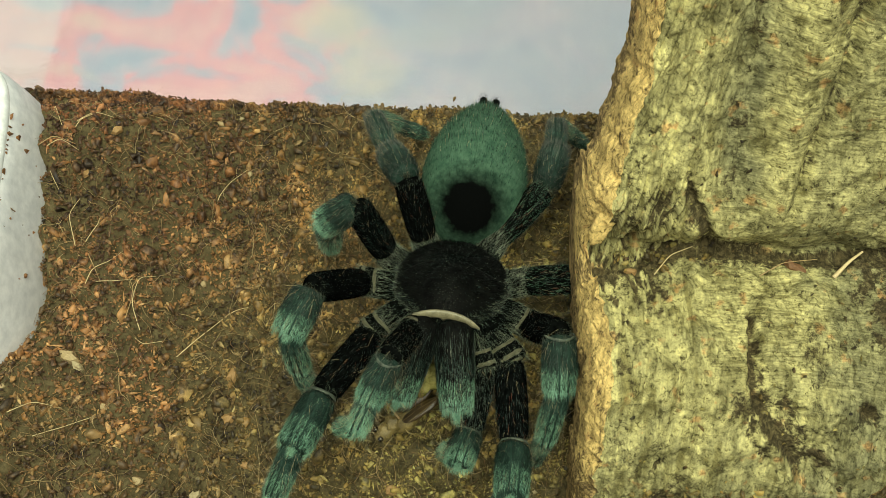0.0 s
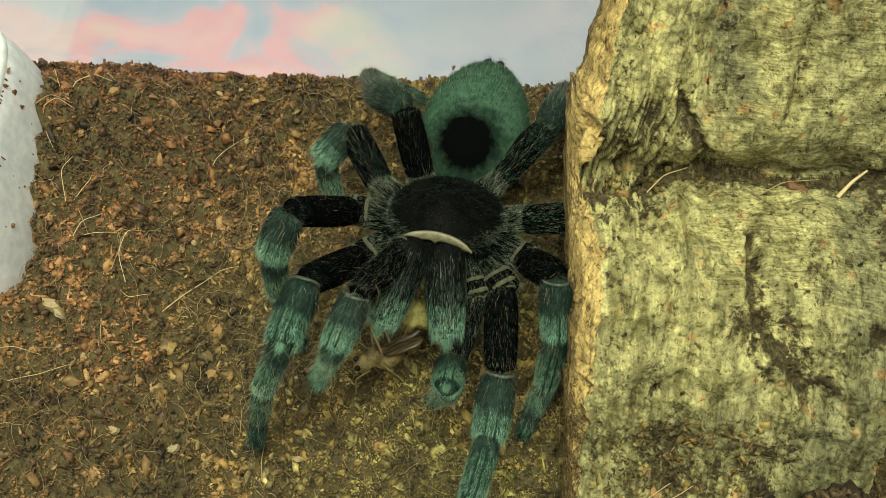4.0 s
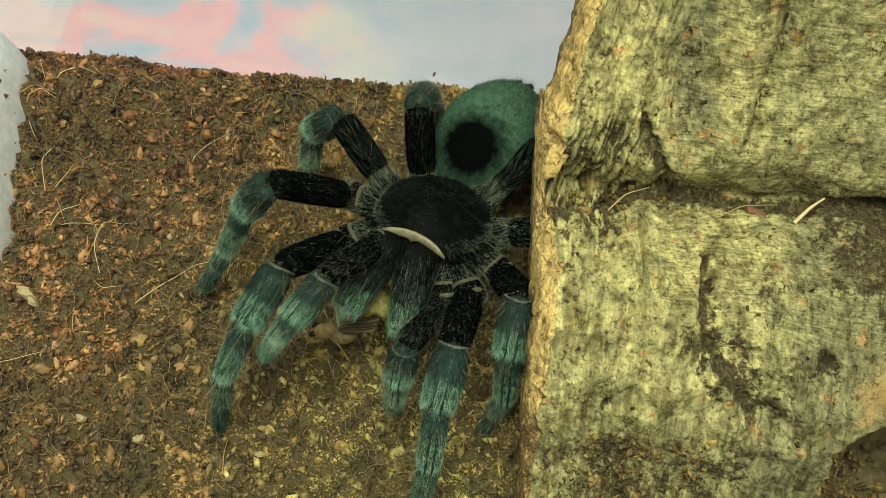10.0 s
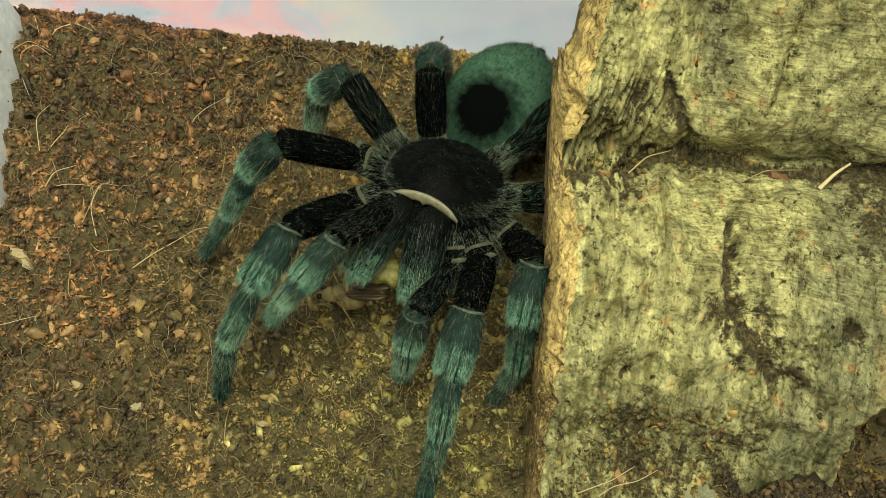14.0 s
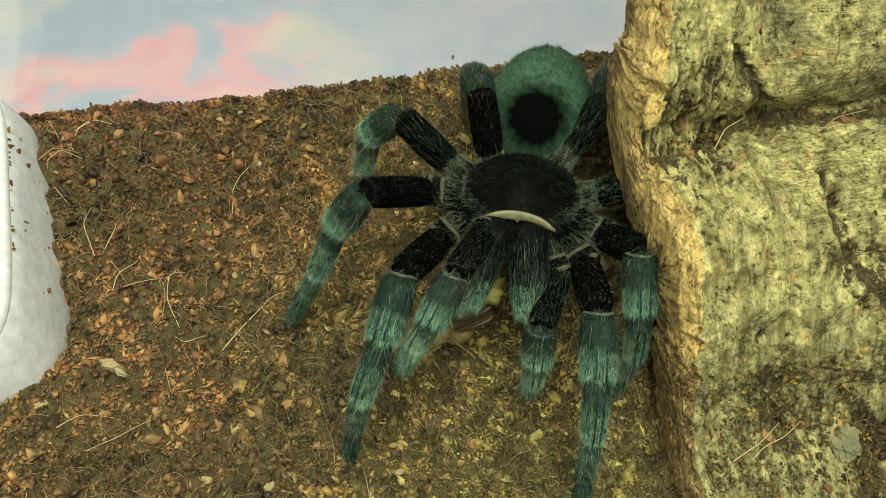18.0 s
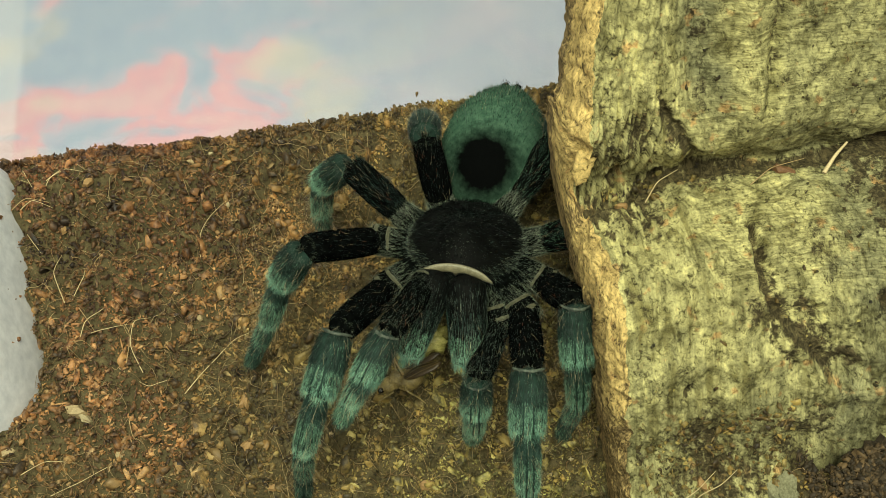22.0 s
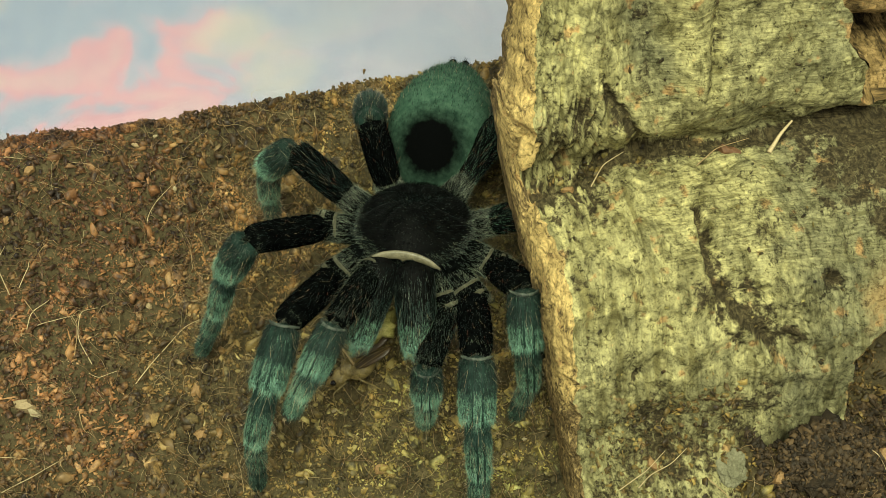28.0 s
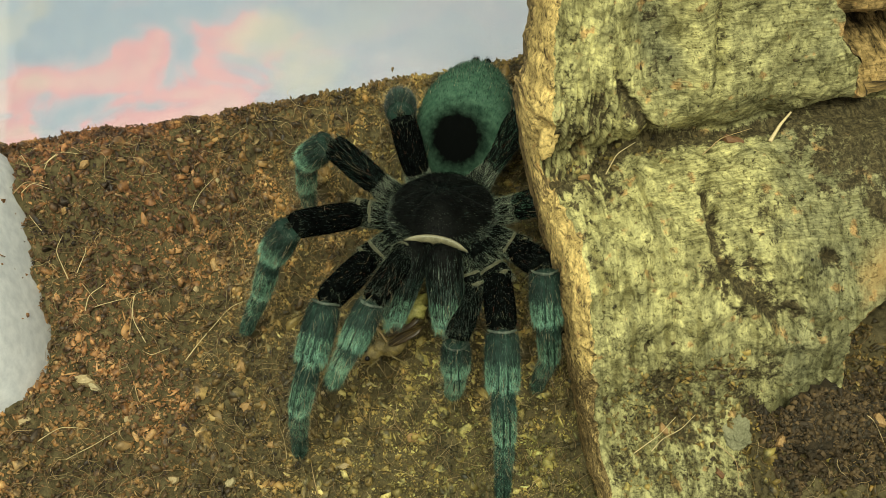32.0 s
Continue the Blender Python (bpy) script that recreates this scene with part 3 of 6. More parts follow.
    e[..., 0] += 0.8 * np.sin(np.pi * t)[None] + 0.5 * field(sv[:, :16], tv[:, :16] * 2, 3.0, 3, 26)
    edge = fast_mesh("torn_edge", e.reshape(-1, 3), grid_faces(ns, 16), BARK_INSIDE, root, True)
    tagged(edge, "brown torn edge of the cork")
    blank = np.zeros((ns, 16))
    paint(edge, dirt_shade=blank + 0.5, lichen_shade=blank, bare=blank, across=blank, grain=np.stack([tv[:, :16], sv[:, :16], blank], -1) * MM)
    # a pale plate of cork has split away where the crevice meets the edge
    corners = [(-1.6, -3.4), (0.2, -3.0), (1.0, -1.0), (2.4, 1.6), (2.6, 3.0), (0.9, 3.3), (-0.8, 2.6), (-1.5, 0.9), (-2.1, -1.2)]
    ring = np.array(corners)
    ring = np.concatenate([np.linspace(a, b, 7)[:-1] for a, b in zip(ring, np.roll(ring, -1, 0))])
    n = len(ring)
    ring = ring + 0.14 * np.stack([field(ring[:, 0], ring[:, 1], 0.9, 3, 28), field(ring[:, 1], ring[:, 0], 0.9, 3, 29)], -1)
    layers = []
    for scale, height in ((0.0, -0.9), (0.7, -0.9), (1.0, -0.55), (1.04, 0.1), (0.97, 0.5), (0.8, 0.62), (0.5, 0.66), (0.2, 0.62), (0.0, 0.6)):
        r = ring * scale
        layers.append(np.c_[r, height + (0.22 * field(r[:, 0], r[:, 1], 1.6, 4, 30) if scale < 1 else 0.15 * field(r[:, 0], r[:, 1], 0.8, 2, 31))])
    v = np.concatenate(layers)
    flake = fast_mesh("loose_flake", v, grid_faces(len(layers), n, True), BARK_EDGE, root, True)
    tagged(flake, "pale split plate of cork")
    paint(flake, dirt_shade=np.clip(0.4 * field(v[:, 0], v[:, 1], 1.5, 4, 30), 0, 1), lichen_shade=0 * v[:, 0], bare=0 * v[:, 0], across=0 * v[:, 0], grain=v * (1, 1, 0) * MM)
    flake.matrix_basis = pose(18.9 * MM, 0.4 * MM, 47.0 * MM, 62, 4, 6)
    return root


bark_log()


def inner_piece():
    """The brown inner wood that shows past the torn edge, behind a hollow whose dark is painted on."""
    nu, ns = 90, 110
    u, s = np.meshgrid(np.linspace(0, 1, nu), np.linspace(0, 1, ns))
    x = 68 + 44 * u
    q = s * 60
    z = 30 + q * 0.85 - 5.0 * np.exp(-((q - 19) / 4.0) ** 2) + 2.0 * field(x, q, 14.0, 4, 31) + 0.5 * field(x * 0.3, q, 1.8, 3, 32)
    y = 2 + 0.35 * q + 15.0 * np.exp(-((q - 20) / 4.5) ** 2) - 3.0 * u
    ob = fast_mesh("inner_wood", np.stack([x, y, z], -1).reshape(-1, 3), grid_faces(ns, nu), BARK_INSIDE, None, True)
    # the recess is coloured near black in place of its shade
    paint(ob, dirt_shade=np.clip(1.2 * np.exp(-((q - 21) / 4.5) ** 2), 0, 1), lichen_shade=np.clip(1.2 * smooth_step(12, 7, q), 0, 1), bare=0 * q, across=0 * q + 1, grain=np.stack([x, q, 0 * q], -1) * MM)
    solid = ob.modifiers.new("thick", "SOLIDIFY")
    solid.thickness, solid.offset = 0.006, -1
    return tagged(ob, "fibrous brown inner wood of the cork beside a dark hollow", "bark")


inner_piece()


# ---------- tarantula ----------
def coat(name, dark, light, scale=700.0, rough=0.55, spec=0.35):
    m, tree, bsdf = material(name, rough, 0.0, spec)
    g = tree.nodes.new("ShaderNodeNewGeometry")
    n = noise_of(tree, coords(tree), scale, 4.0)
    c = ramp(tree, n, [(0.35, dark), (0.65, light)])
    tone = ramp(tree, g.outputs["Random Per Island"], [(0.0, (0.55, 0.55, 0.55)), (1.0, (1.3, 1.3, 1.3))])
    tree.links.new(mixed(tree, 1.0, c, tone, "MULTIPLY"), bsdf.inputs["Base Color"])
    bump(tree, bsdf, n, 0.4, 0.2 * MM)
    return m


BLACK = coat("black_velvet", (0.0012, 0.0014, 0.0014), (0.0046, 0.0056, 0.0052), 900.0, 0.7, 0.0)
SHELL = coat("black_shell", (0.0015, 0.0015, 0.0015), (0.005, 0.006, 0.005), 700.0, 0.60, 0.05)
SLATE = coat("slate_hair", (0.018, 0.032, 0.029), (0.055, 0.090, 0.080), 700.0, 0.5, 0.2)
GREY = coat("grey_hair", (0.035, 0.042, 0.036), (0.11, 0.125, 0.105), 700.0, 0.5, 0.35)
SAGE = coat("sage_hair", (0.080, 0.105, 0.070), (0.25, 0.29, 0.195), 600.0, 0.5, 0.4)
SKIN = coat("dark_teal_skin", (0.009, 0.021, 0.016), (0.022, 0.047, 0.036), 500.0, 0.7, 0.08)
KNEE = coat("pale_joint_rim", (0.020, 0.030, 0.024), (0.13, 0.155, 0.115), 900.0, 0.5, 0.3)
JAW = coat("grey_green_hair", (0.060, 0.088, 0.068), (0.185, 0.245, 0.185), 700.0, 0.45, 0.4)
TEAL = coat("teal_hair", (0.085, 0.185, 0.125), (0.255, 0.470, 0.310), 500.0, 0.42, 0.16)
INK = coat("blue_black_hair", (0.011, 0.026, 0.021), (0.050, 0.105, 0.082), 500.0, 0.42, 0.16)
NIGHT = coat("night_hair", (0.004, 0.009, 0.007), (0.016, 0.032, 0.025), 500.0, 0.45, 0.15)
MINT = coat("mint_hair", (0.15, 0.33, 0.25), (0.32, 0.56, 0.42), 500.0, 0.42, 0.16)
PALE = coat("pale_hair", (0.20, 0.23, 0.17), (0.42, 0.45, 0.34))
GOLD = coat("tan_hair", (0.34, 0.27, 0.15), (0.58, 0.48, 0.29))
RUST = coat("rust_hair", (0.16, 0.05, 0.02), (0.28, 0.10, 0.05))
CREAM = grained("cream_membrane", (0.020, 0.022, 0.012), (0.140, 0.136, 0.078), 900.0, 0.45, 0.25, 0.3)
BAND = grained("face_membrane", (0.10, 0.095, 0.055), (0.26, 0.235, 0.14), 700.0, 0.28, 0.15, 0.5)


def fur(pts, normals, along, count, seed, length, lean=0.7, width=0.09, bare=()):
    """Hairs as slim bent blades on the given surface points, combed along: vertices and faces."""
    r = np.random.RandomState(seed)
    k = r.randint(0, len(pts), count)
    n = normals[k]
    if along.ndim == 2:
        along = along[k]
    p = pts[k] + np.cross(n, r.normal(0, 0.45, (count, 3))) - 0.1 * n
    if len(bare):
        keep = np.ones(count, bool)
        for off, half in bare:
            keep &= ~((np.abs(p[:, 0] - off) < half) & (n[:, 2] > 0.2))
        p, n = p[keep], n[keep]
        count = len(p)
    d = n * r.uniform(0.12, 0.55, (count, 1)) + along * lean * r.uniform(0.8, 1.3, (count, 1)) + r.normal(0, 0.13, (count, 3))
    d /= np.linalg.norm(d, axis=1, keepdims=True) + 1e-9
    ln = length * r.uniform(0.45, 1.25, (count, 1)) ** 1.3
    w = np.cross(d, n + r.normal(0, 0.5, (count, 3)))
    w /= np.linalg.norm(w, axis=1, keepdims=True) + 1e-9
    if length < 1.7:
        v = np.stack([p - w * width * 0.5, p + w * width * 0.5, p + d * ln - n * 0.06 * ln], 1)
        return v.reshape(-1, 3), np.arange(count * 3).reshape(-1, 3)
    mid = p + d * ln * 0.55
    tip = p + d * ln - n * 0.10 * ln
    v = np.stack([p - w * width * 0.5, p + w * width * 0.5, mid + w * width * 0.4, mid - w * width * 0.4, tip], 1)
    base = np.arange(count)[:, None] * 5
    tris = base[:, None] + np.array([[0, 1, 2], [0, 2, 3], [3, 2, 4]])[None]
    return v.reshape(-1, 3), tris.reshape(-1, 3)


def furred(name, verts, faces, normals, along, skin, coats, parent, seed, label="", bare=(), rim=()):
    """One mesh: the skin and its hairs. coats: rows of (material, count, hair length, lean, width, and the stretch of y it grows on,
    or the vertices it grows on). rim: rows of (radius, thickness, material, where) of crescents round the limb."""
    verts, quads = np.asarray(verts), np.asarray(faces)

    def halved(q):
        return np.concatenate([q[:, [0, 1, 2]], q[:, [0, 2, 3]]])

    allv, allf, mats = [verts], [halved(quads)], [skin]
    slots = [np.zeros(2 * len(quads), np.int32)]
    base = len(verts)
    top = verts[:, 1].max()
    for j, (mat, count, length, lean, width, lo, hi) in enumerate(coats):
        k = lo if hi is None else np.where((verts[:, 1] >= lo * top - 1e-6) & (verts[:, 1] <= hi * top + 1e-6))[0]
        if length < 1.7:
            count, width = int(count * 2.2), width * 0.85
        v, tris = fur(verts[k], normals[k], along if along.ndim == 1 else along[k], count, seed + j, length, lean, width, bare)
        allv.append(v)
        allf.append(tris + base)
        slots.append(np.full(len(tris), j + 1, np.int32))
        mats.append(mat)
        base += len(v)
    for radius, broad, rim_coat, start in rim:
        a, b = np.linspace(-0.15, np.pi + 0.15, 19), np.linspace(0, 2 * np.pi, 6, endpoint=False)
        w = broad * np.sin(np.linspace(0.15, np.pi - 0.15, 19)) ** 0.5 * np.random.RandomState(seed).uniform(0.7, 1.15, 19)
        ring = np.stack([(radius + 0.4 * w[:, None] * np.cos(b)) * np.cos(a)[:, None], start + 0.75 - 0.5 * np.abs(np.cos(a))[:, None] ** 2 + w[:, None] * np.sin(b) * 1.3,
                         (radius + 0.4 * w[:, None] * np.cos(b)) * np.sin(a)[:, None]], -1)
        f = halved(grid_faces(19, 6, True)) + base
        allv.append(ring.reshape(-1, 3))
        allf.append(f)
        slots.append(np.full(len(f), len(mats), np.int32))
        mats.append(rim_coat)
        base += ring.size // 3
    ob = fast_mesh(name, np.concatenate(allv), np.concatenate(allf), mats[0], parent, True)
    for m in mats[1:]:
        ob.data.materials.append(m)
    ob.data.polygons.foreach_set("material_index", np.concatenate(slots))
    return tagged(ob, label) if label else ob


def limb_shape(length, r0, r1, belly=0.15, rings=18, sides=16):
    t = np.linspace(0, 1, rings)
    rad = r0 + (r1 - r0) * t + belly * (r0 + r1) / 2 * np.sin(np.pi * t)
    rad = rad * (1 - 0.14 * np.exp(-((t - 0.03) / 0.07) ** 2))
    end = np.sqrt(np.clip(1 - ((np.clip(0.12 - t, 0, 1)) / 0.12) ** 2, 0, 1)) * np.sqrt(np.clip(1 - (np.clip(t - 0.90, 0, 1) / 0.10) ** 2, 0, 1))
    rad = rad * np.clip(end, 0.12, 1)
    a = np.linspace(0, 2 * np.pi, sides, endpoint=False)
    v = np.stack([rad[:, None] * np.cos(a), np.repeat((t * length)[:, None], sides, 1), rad[:, None] * np.sin(a) * 0.94], -1)
    n = np.stack([np.repeat(np.cos(a)[None], rings, 0), 0 * v[..., 0], np.repeat(np.sin(a)[None], rings, 0)], -1)
    f = [tuple(q) for q in grid_faces(rings, sides, True)]
    return v.reshape(-1, 3), f, n.reshape(-1, 3)


ALONG = np.array([0.0, 1.0, 0.0])


def limb(name, length, r0, r1, skin, coats, parent, seed, belly=0.15, label="", bare=(), rim=()):
    v, f, n = limb_shape(length, r0, r1, belly)
    return furred(name, v, f, n, ALONG, skin, coats, parent, seed, label, bare, rim)


def seg_matrix(a, b):
    """A pose at a (millimetres) whose y axis points to b and whose z axis leans up."""
    y = (Vector(b) - Vector(a)).normalized()
    ref = Vector((0.10, 0.25, 1.0)).normalized()
    if abs(y.dot(ref)) > 0.985:
        ref = Vector((0.0, -1.0, 0.2)).normalized()
    x = y.cross(ref).normalized()
    z = x.cross(y)
    m = Matrix((x, y, z)).transposed().to_4x4()
    m.translation = Vector(a) * MM
    return m


# where each limb bends, in millimetres: hip, knee, end of patella, end of tibia, tip
SETTLED = {
    "l1": [(-17, -4.5, 24), (-25.4, -16.5, 34), (-30, -26, 31), (-35, -31, 19), (-38.5, -33.5, 1.2)],
    "l2": [(-17.5, 5.5, 24), (-30, -1, 36), (-35, -2.7, 29.5), (-40, -5, 18), (-46, -7, 6.5)],
    "l3": [(-12.5, 11.5, 22), (-21.4, 20.5, 28.4), (-27, 21, 23), (-29, 20.5, 13), (-30, 21, 3)],
    "l4": [(-5, 14, 20), (-6.2, 20.7, 33), (-5.8, 29, 26.5), (-5, 36, 15), (-4.5, 41.5, 2)],
    "r1": [(6.3, -14, 25), (4.8, -27.4, 32.6), (3, -37, 29), (2, -43, 18), (0, -49.5, 2)],
    "r2": [(11.5, -8, 23), (15, -16, 30), (14, -24, 24), (14, -27, 12), (11, -29, 1)],
    "r3": [(12, 2, 21), (22, 1, 25), (29, 1, 21), (34, 1, 12), (37, 1, 2)],
    "r4": [(8.5, 12, 20), (19, 22, 24), (22, 30, 20), (24, 37, 11), (25, 42, 2)],
    "pl": [(-10, -8, 30), (-17, -19, 36), (-22, -25, 32.5), (-25, -27, 28.5), (-27.5, -28.5, 24)],
    "pr": [(2, -14, 24), (-3.6, -25.3, 25.5), (-4.6, -28.8, 20.5), (-5.2, -30.0, 15), (-5.8, -30.2, 10.5)],
    "cl": [(-8.6, -8.0, 29), (-15.0, -17.5, 22.5)],
    "cr": [(-3.2, -10.2, 29), (-4.6, -21.2, 22.5)],
    "ab": [(1.8, 11.8, 20.5), (13.4, 42.6, 12.6)],
}
BODY_AT, BODY_AHEAD = Vector((-1.5, 2.5, 24.0)), Vector((-0.266, -0.865, 0.428))
BODY_REST = seg_matrix(BODY_AT, BODY_AT + BODY_AHEAD)
LEN = {k: [(Vector(b) - Vector(a)).length for a, b in zip(j, j[1:])] for k, j in SETTLED.items()}
PLACES = {
    "l1": "raised front leg with teal shin", "l2": "arched second leg with teal shin", "l3": "folded third leg, black and teal",
    "l4": "hind leg with black thigh", "r1": "front leg stretched over the soil", "r2": "second leg against the bark",
    "r3": "leg reaching under the bark", "r4": "hind leg tucked behind the bark",
}


def carapace_mesh(parent):
    rings, sides = 22, 64
    a = np.linspace(0, 2 * np.pi, sides, endpoint=False)
    r = np.linspace(0.0, 1.0, rings)[:, None]
    wide = 11.0 * (1 - 0.10 * np.clip(np.sin(a), 0, 1) ** 2)
    x, y = r * wide * np.cos(a), r * 11.8 * np.sin(a)
    z = 5.2 * np.clip(1 - r ** 2.6, 0, 1) ** 0.75 + 0 * a
    head = np.exp(-((x / 5.2) ** 2 + ((y - 5.5) / 5.5) ** 2))
    z = z + 1.7 * head
    z = z - 1.25 * np.exp(-((np.sin(4 * (a - np.pi / 2) + 0.25 * np.sin(5 * r))) / 0.34) ** 2) * np.sin(np.pi * r ** 0.8) * (1 - head) * smooth_step(0.15, 0.4, r)
    z = z + 0.16 * field(x, y, 2.4, 3, 41) * smooth_step(1.0, 0.9, r)
    z = z - 0.8 * np.exp(-((x / 1.5) ** 2 + ((y + 2.0) / 1.0) ** 2))
    v = np.stack([x, y, z], -1).reshape(-1, 3)
    skirt = np.stack([10.0 * np.cos(a), 10.6 * np.sin(a), -3.0 + 0 * a], -1)
    belly = np.stack([6.0 * np.cos(a), 7.0 * np.sin(a), -6.0 + 0 * a], -1)
    v = np.concatenate([v, skirt, belly])
    f = [tuple(q) for q in grid_faces(rings + 2, sides, True)]
    n = np.stack([v[:, 0] / 14, v[:, 1] / 14, 0.25 + np.clip(v[:, 2], 0, 9) / 8], -1)
    n /= np.linalg.norm(n, axis=1, keepdims=True)
    fringe = np.where((v[:, 2] < 1.6) & (v[:, 2] > -2.5))[0]
    body = np.where(v[:, 2] > 0.6)[0]
    # brow takes short pale hairs that stand in for glints on the shell
    brow = np.where((np.abs(v[:, 0]) < 2.4) & (v[:, 1] > 7.0) & (v[:, 2] > 2.5))[0]
    radial = np.stack([v[:, 0] / 11, v[:, 1] / 11 - 0.35, 0 * v[:, 0]], -1)
    radial /= np.linalg.norm(radial, axis=1, keepdims=True) + 1e-6
    return furred("carapace", v, f, n, radial, SHELL,
                  [(BLACK, 5200, 1.0, 0.9, 0.06, body, None), (SLATE, 500, 1.0, 1.0, 0.030, body, None), (PALE, 90, 0.35, 0.8, 0.06, body, None), (GREY, 240, 0.9, 1.0, 0.028, body, None), (PALE, 40, 0.4, 0.8, 0.05, brow, None),
                   (SAGE, 520, 1.0, 0.9, 0.032, fringe, None), (JAW, 300, 1.1, 0.8, 0.034, fringe, None), (SLATE, 400, 1.1, 0.8, 0.036, fringe, None), (PALE, 130, 1.1, 0.9, 0.026, fringe, None)], parent, 301,
                  "domed black carapace with fine grey hairs")


def abdomen_material():
    m, tree, bsdf = material("green_abdomen_hair", 0.7, 0.0, 0.0)
    t = tree.nodes.new("ShaderNodeTexCoord")
    mp = tree.nodes.new("ShaderNodeMapping")
    mp.inputs["Location"].default_value = (0, -3.4 * MM, -8.6 * MM)
    tree.links.new(t.outputs["Object"], mp.inputs["Vector"])
    d = tree.nodes.new("ShaderNodeVectorMath")
    d.operation = "LENGTH"
    tree.links.new(mp.outputs["Vector"], d.inputs[0])
    n = noise_of(tree, t.outputs["Object"], 700.0, 4.0)
    wob = tree.nodes.new("ShaderNodeMath")
    wob.operation = "MULTIPLY_ADD"
    tree.links.new(n, wob.inputs[0])
    wob.inputs[1].default_value = 0.0030
    tree.links.new(d.outputs["Value"], wob.inputs[2])
    sc = tree.nodes.new("ShaderNodeMath")
    sc.operation = "MULTIPLY"
    tree.links.new(wob.outputs[0], sc.inputs[0])
    sc.inputs[1].default_value = 60.0
    patch = ramp(tree, sc.outputs[0], [(0.40, (0, 0, 0)), (0.74, (1, 1, 1))])
    g = tree.nodes.new("ShaderNodeNewGeometry")
    green = ramp(tree, n, [(0.3, (0.022, 0.052, 0.034)), (0.7, (0.050, 0.098, 0.064))])
    tone = ramp(tree, g.outputs["Random Per Island"], [(0.0, (0.25, 0.25, 0.25)), (1.0, (1.75, 1.75, 1.75))])
    c = mixed(tree, patch, (0.0022, 0.0026, 0.0025), mixed(tree, 1.0, green, tone, "MULTIPLY"))
    tree.links.new(c, bsdf.inputs["Base Color"])
    return m


ABDOMEN = abdomen_material()


def abdomen_mesh(parent):
    length = LEN["ab"][0]
    rings, sides = 40, 44
    t = np.linspace(0, 1, rings)
    rad = 10.4 * np.sin(np.pi * np.clip(t, 0.004, 0.996) ** 0.80) ** 0.56
    rad = np.where(t < 0.12, np.maximum(rad, 2.0), rad)
    a = np.linspace(0, 2 * np.pi, sides, endpoint=False)
    v = np.stack([rad[:, None] * np.cos(a), np.repeat((t * length)[:, None], sides, 1), rad[:, None] * np.sin(a) * 0.92 + 1.2 * np.sin(np.pi * t)[:, None]], -1)
    gr = np.gradient(rad, t * length)
    n = np.stack([np.cos(a)[None] + 0 * rad[:, None], np.repeat(-np.clip(gr, -2, 2)[:, None], sides, 1), np.sin(a)[None] + 0 * rad[:, None]], -1)
    n /= np.linalg.norm(n, axis=2, keepdims=True)
    f = [tuple(q) for q in grid_faces(rings, sides, True)]
    return furred("abdomen", v.reshape(-1, 3), f, n.reshape(-1, 3), ALONG, ABDOMEN,
                  [(ABDOMEN, 9000, 1.2, 1.0, 0.13, 0, 1), (GOLD, 260, 2.4, 1.0, 0.02, 0.45, 1), (SLATE, 2200, 2.0, 1.0, 0.028, 0.35, 1), (GREY, 500, 2.3, 0.8, 0.022, 0.55, 1)],
                  parent, 331, "plump green-haired abdomen with a round black bald patch")


SPIDER = {}


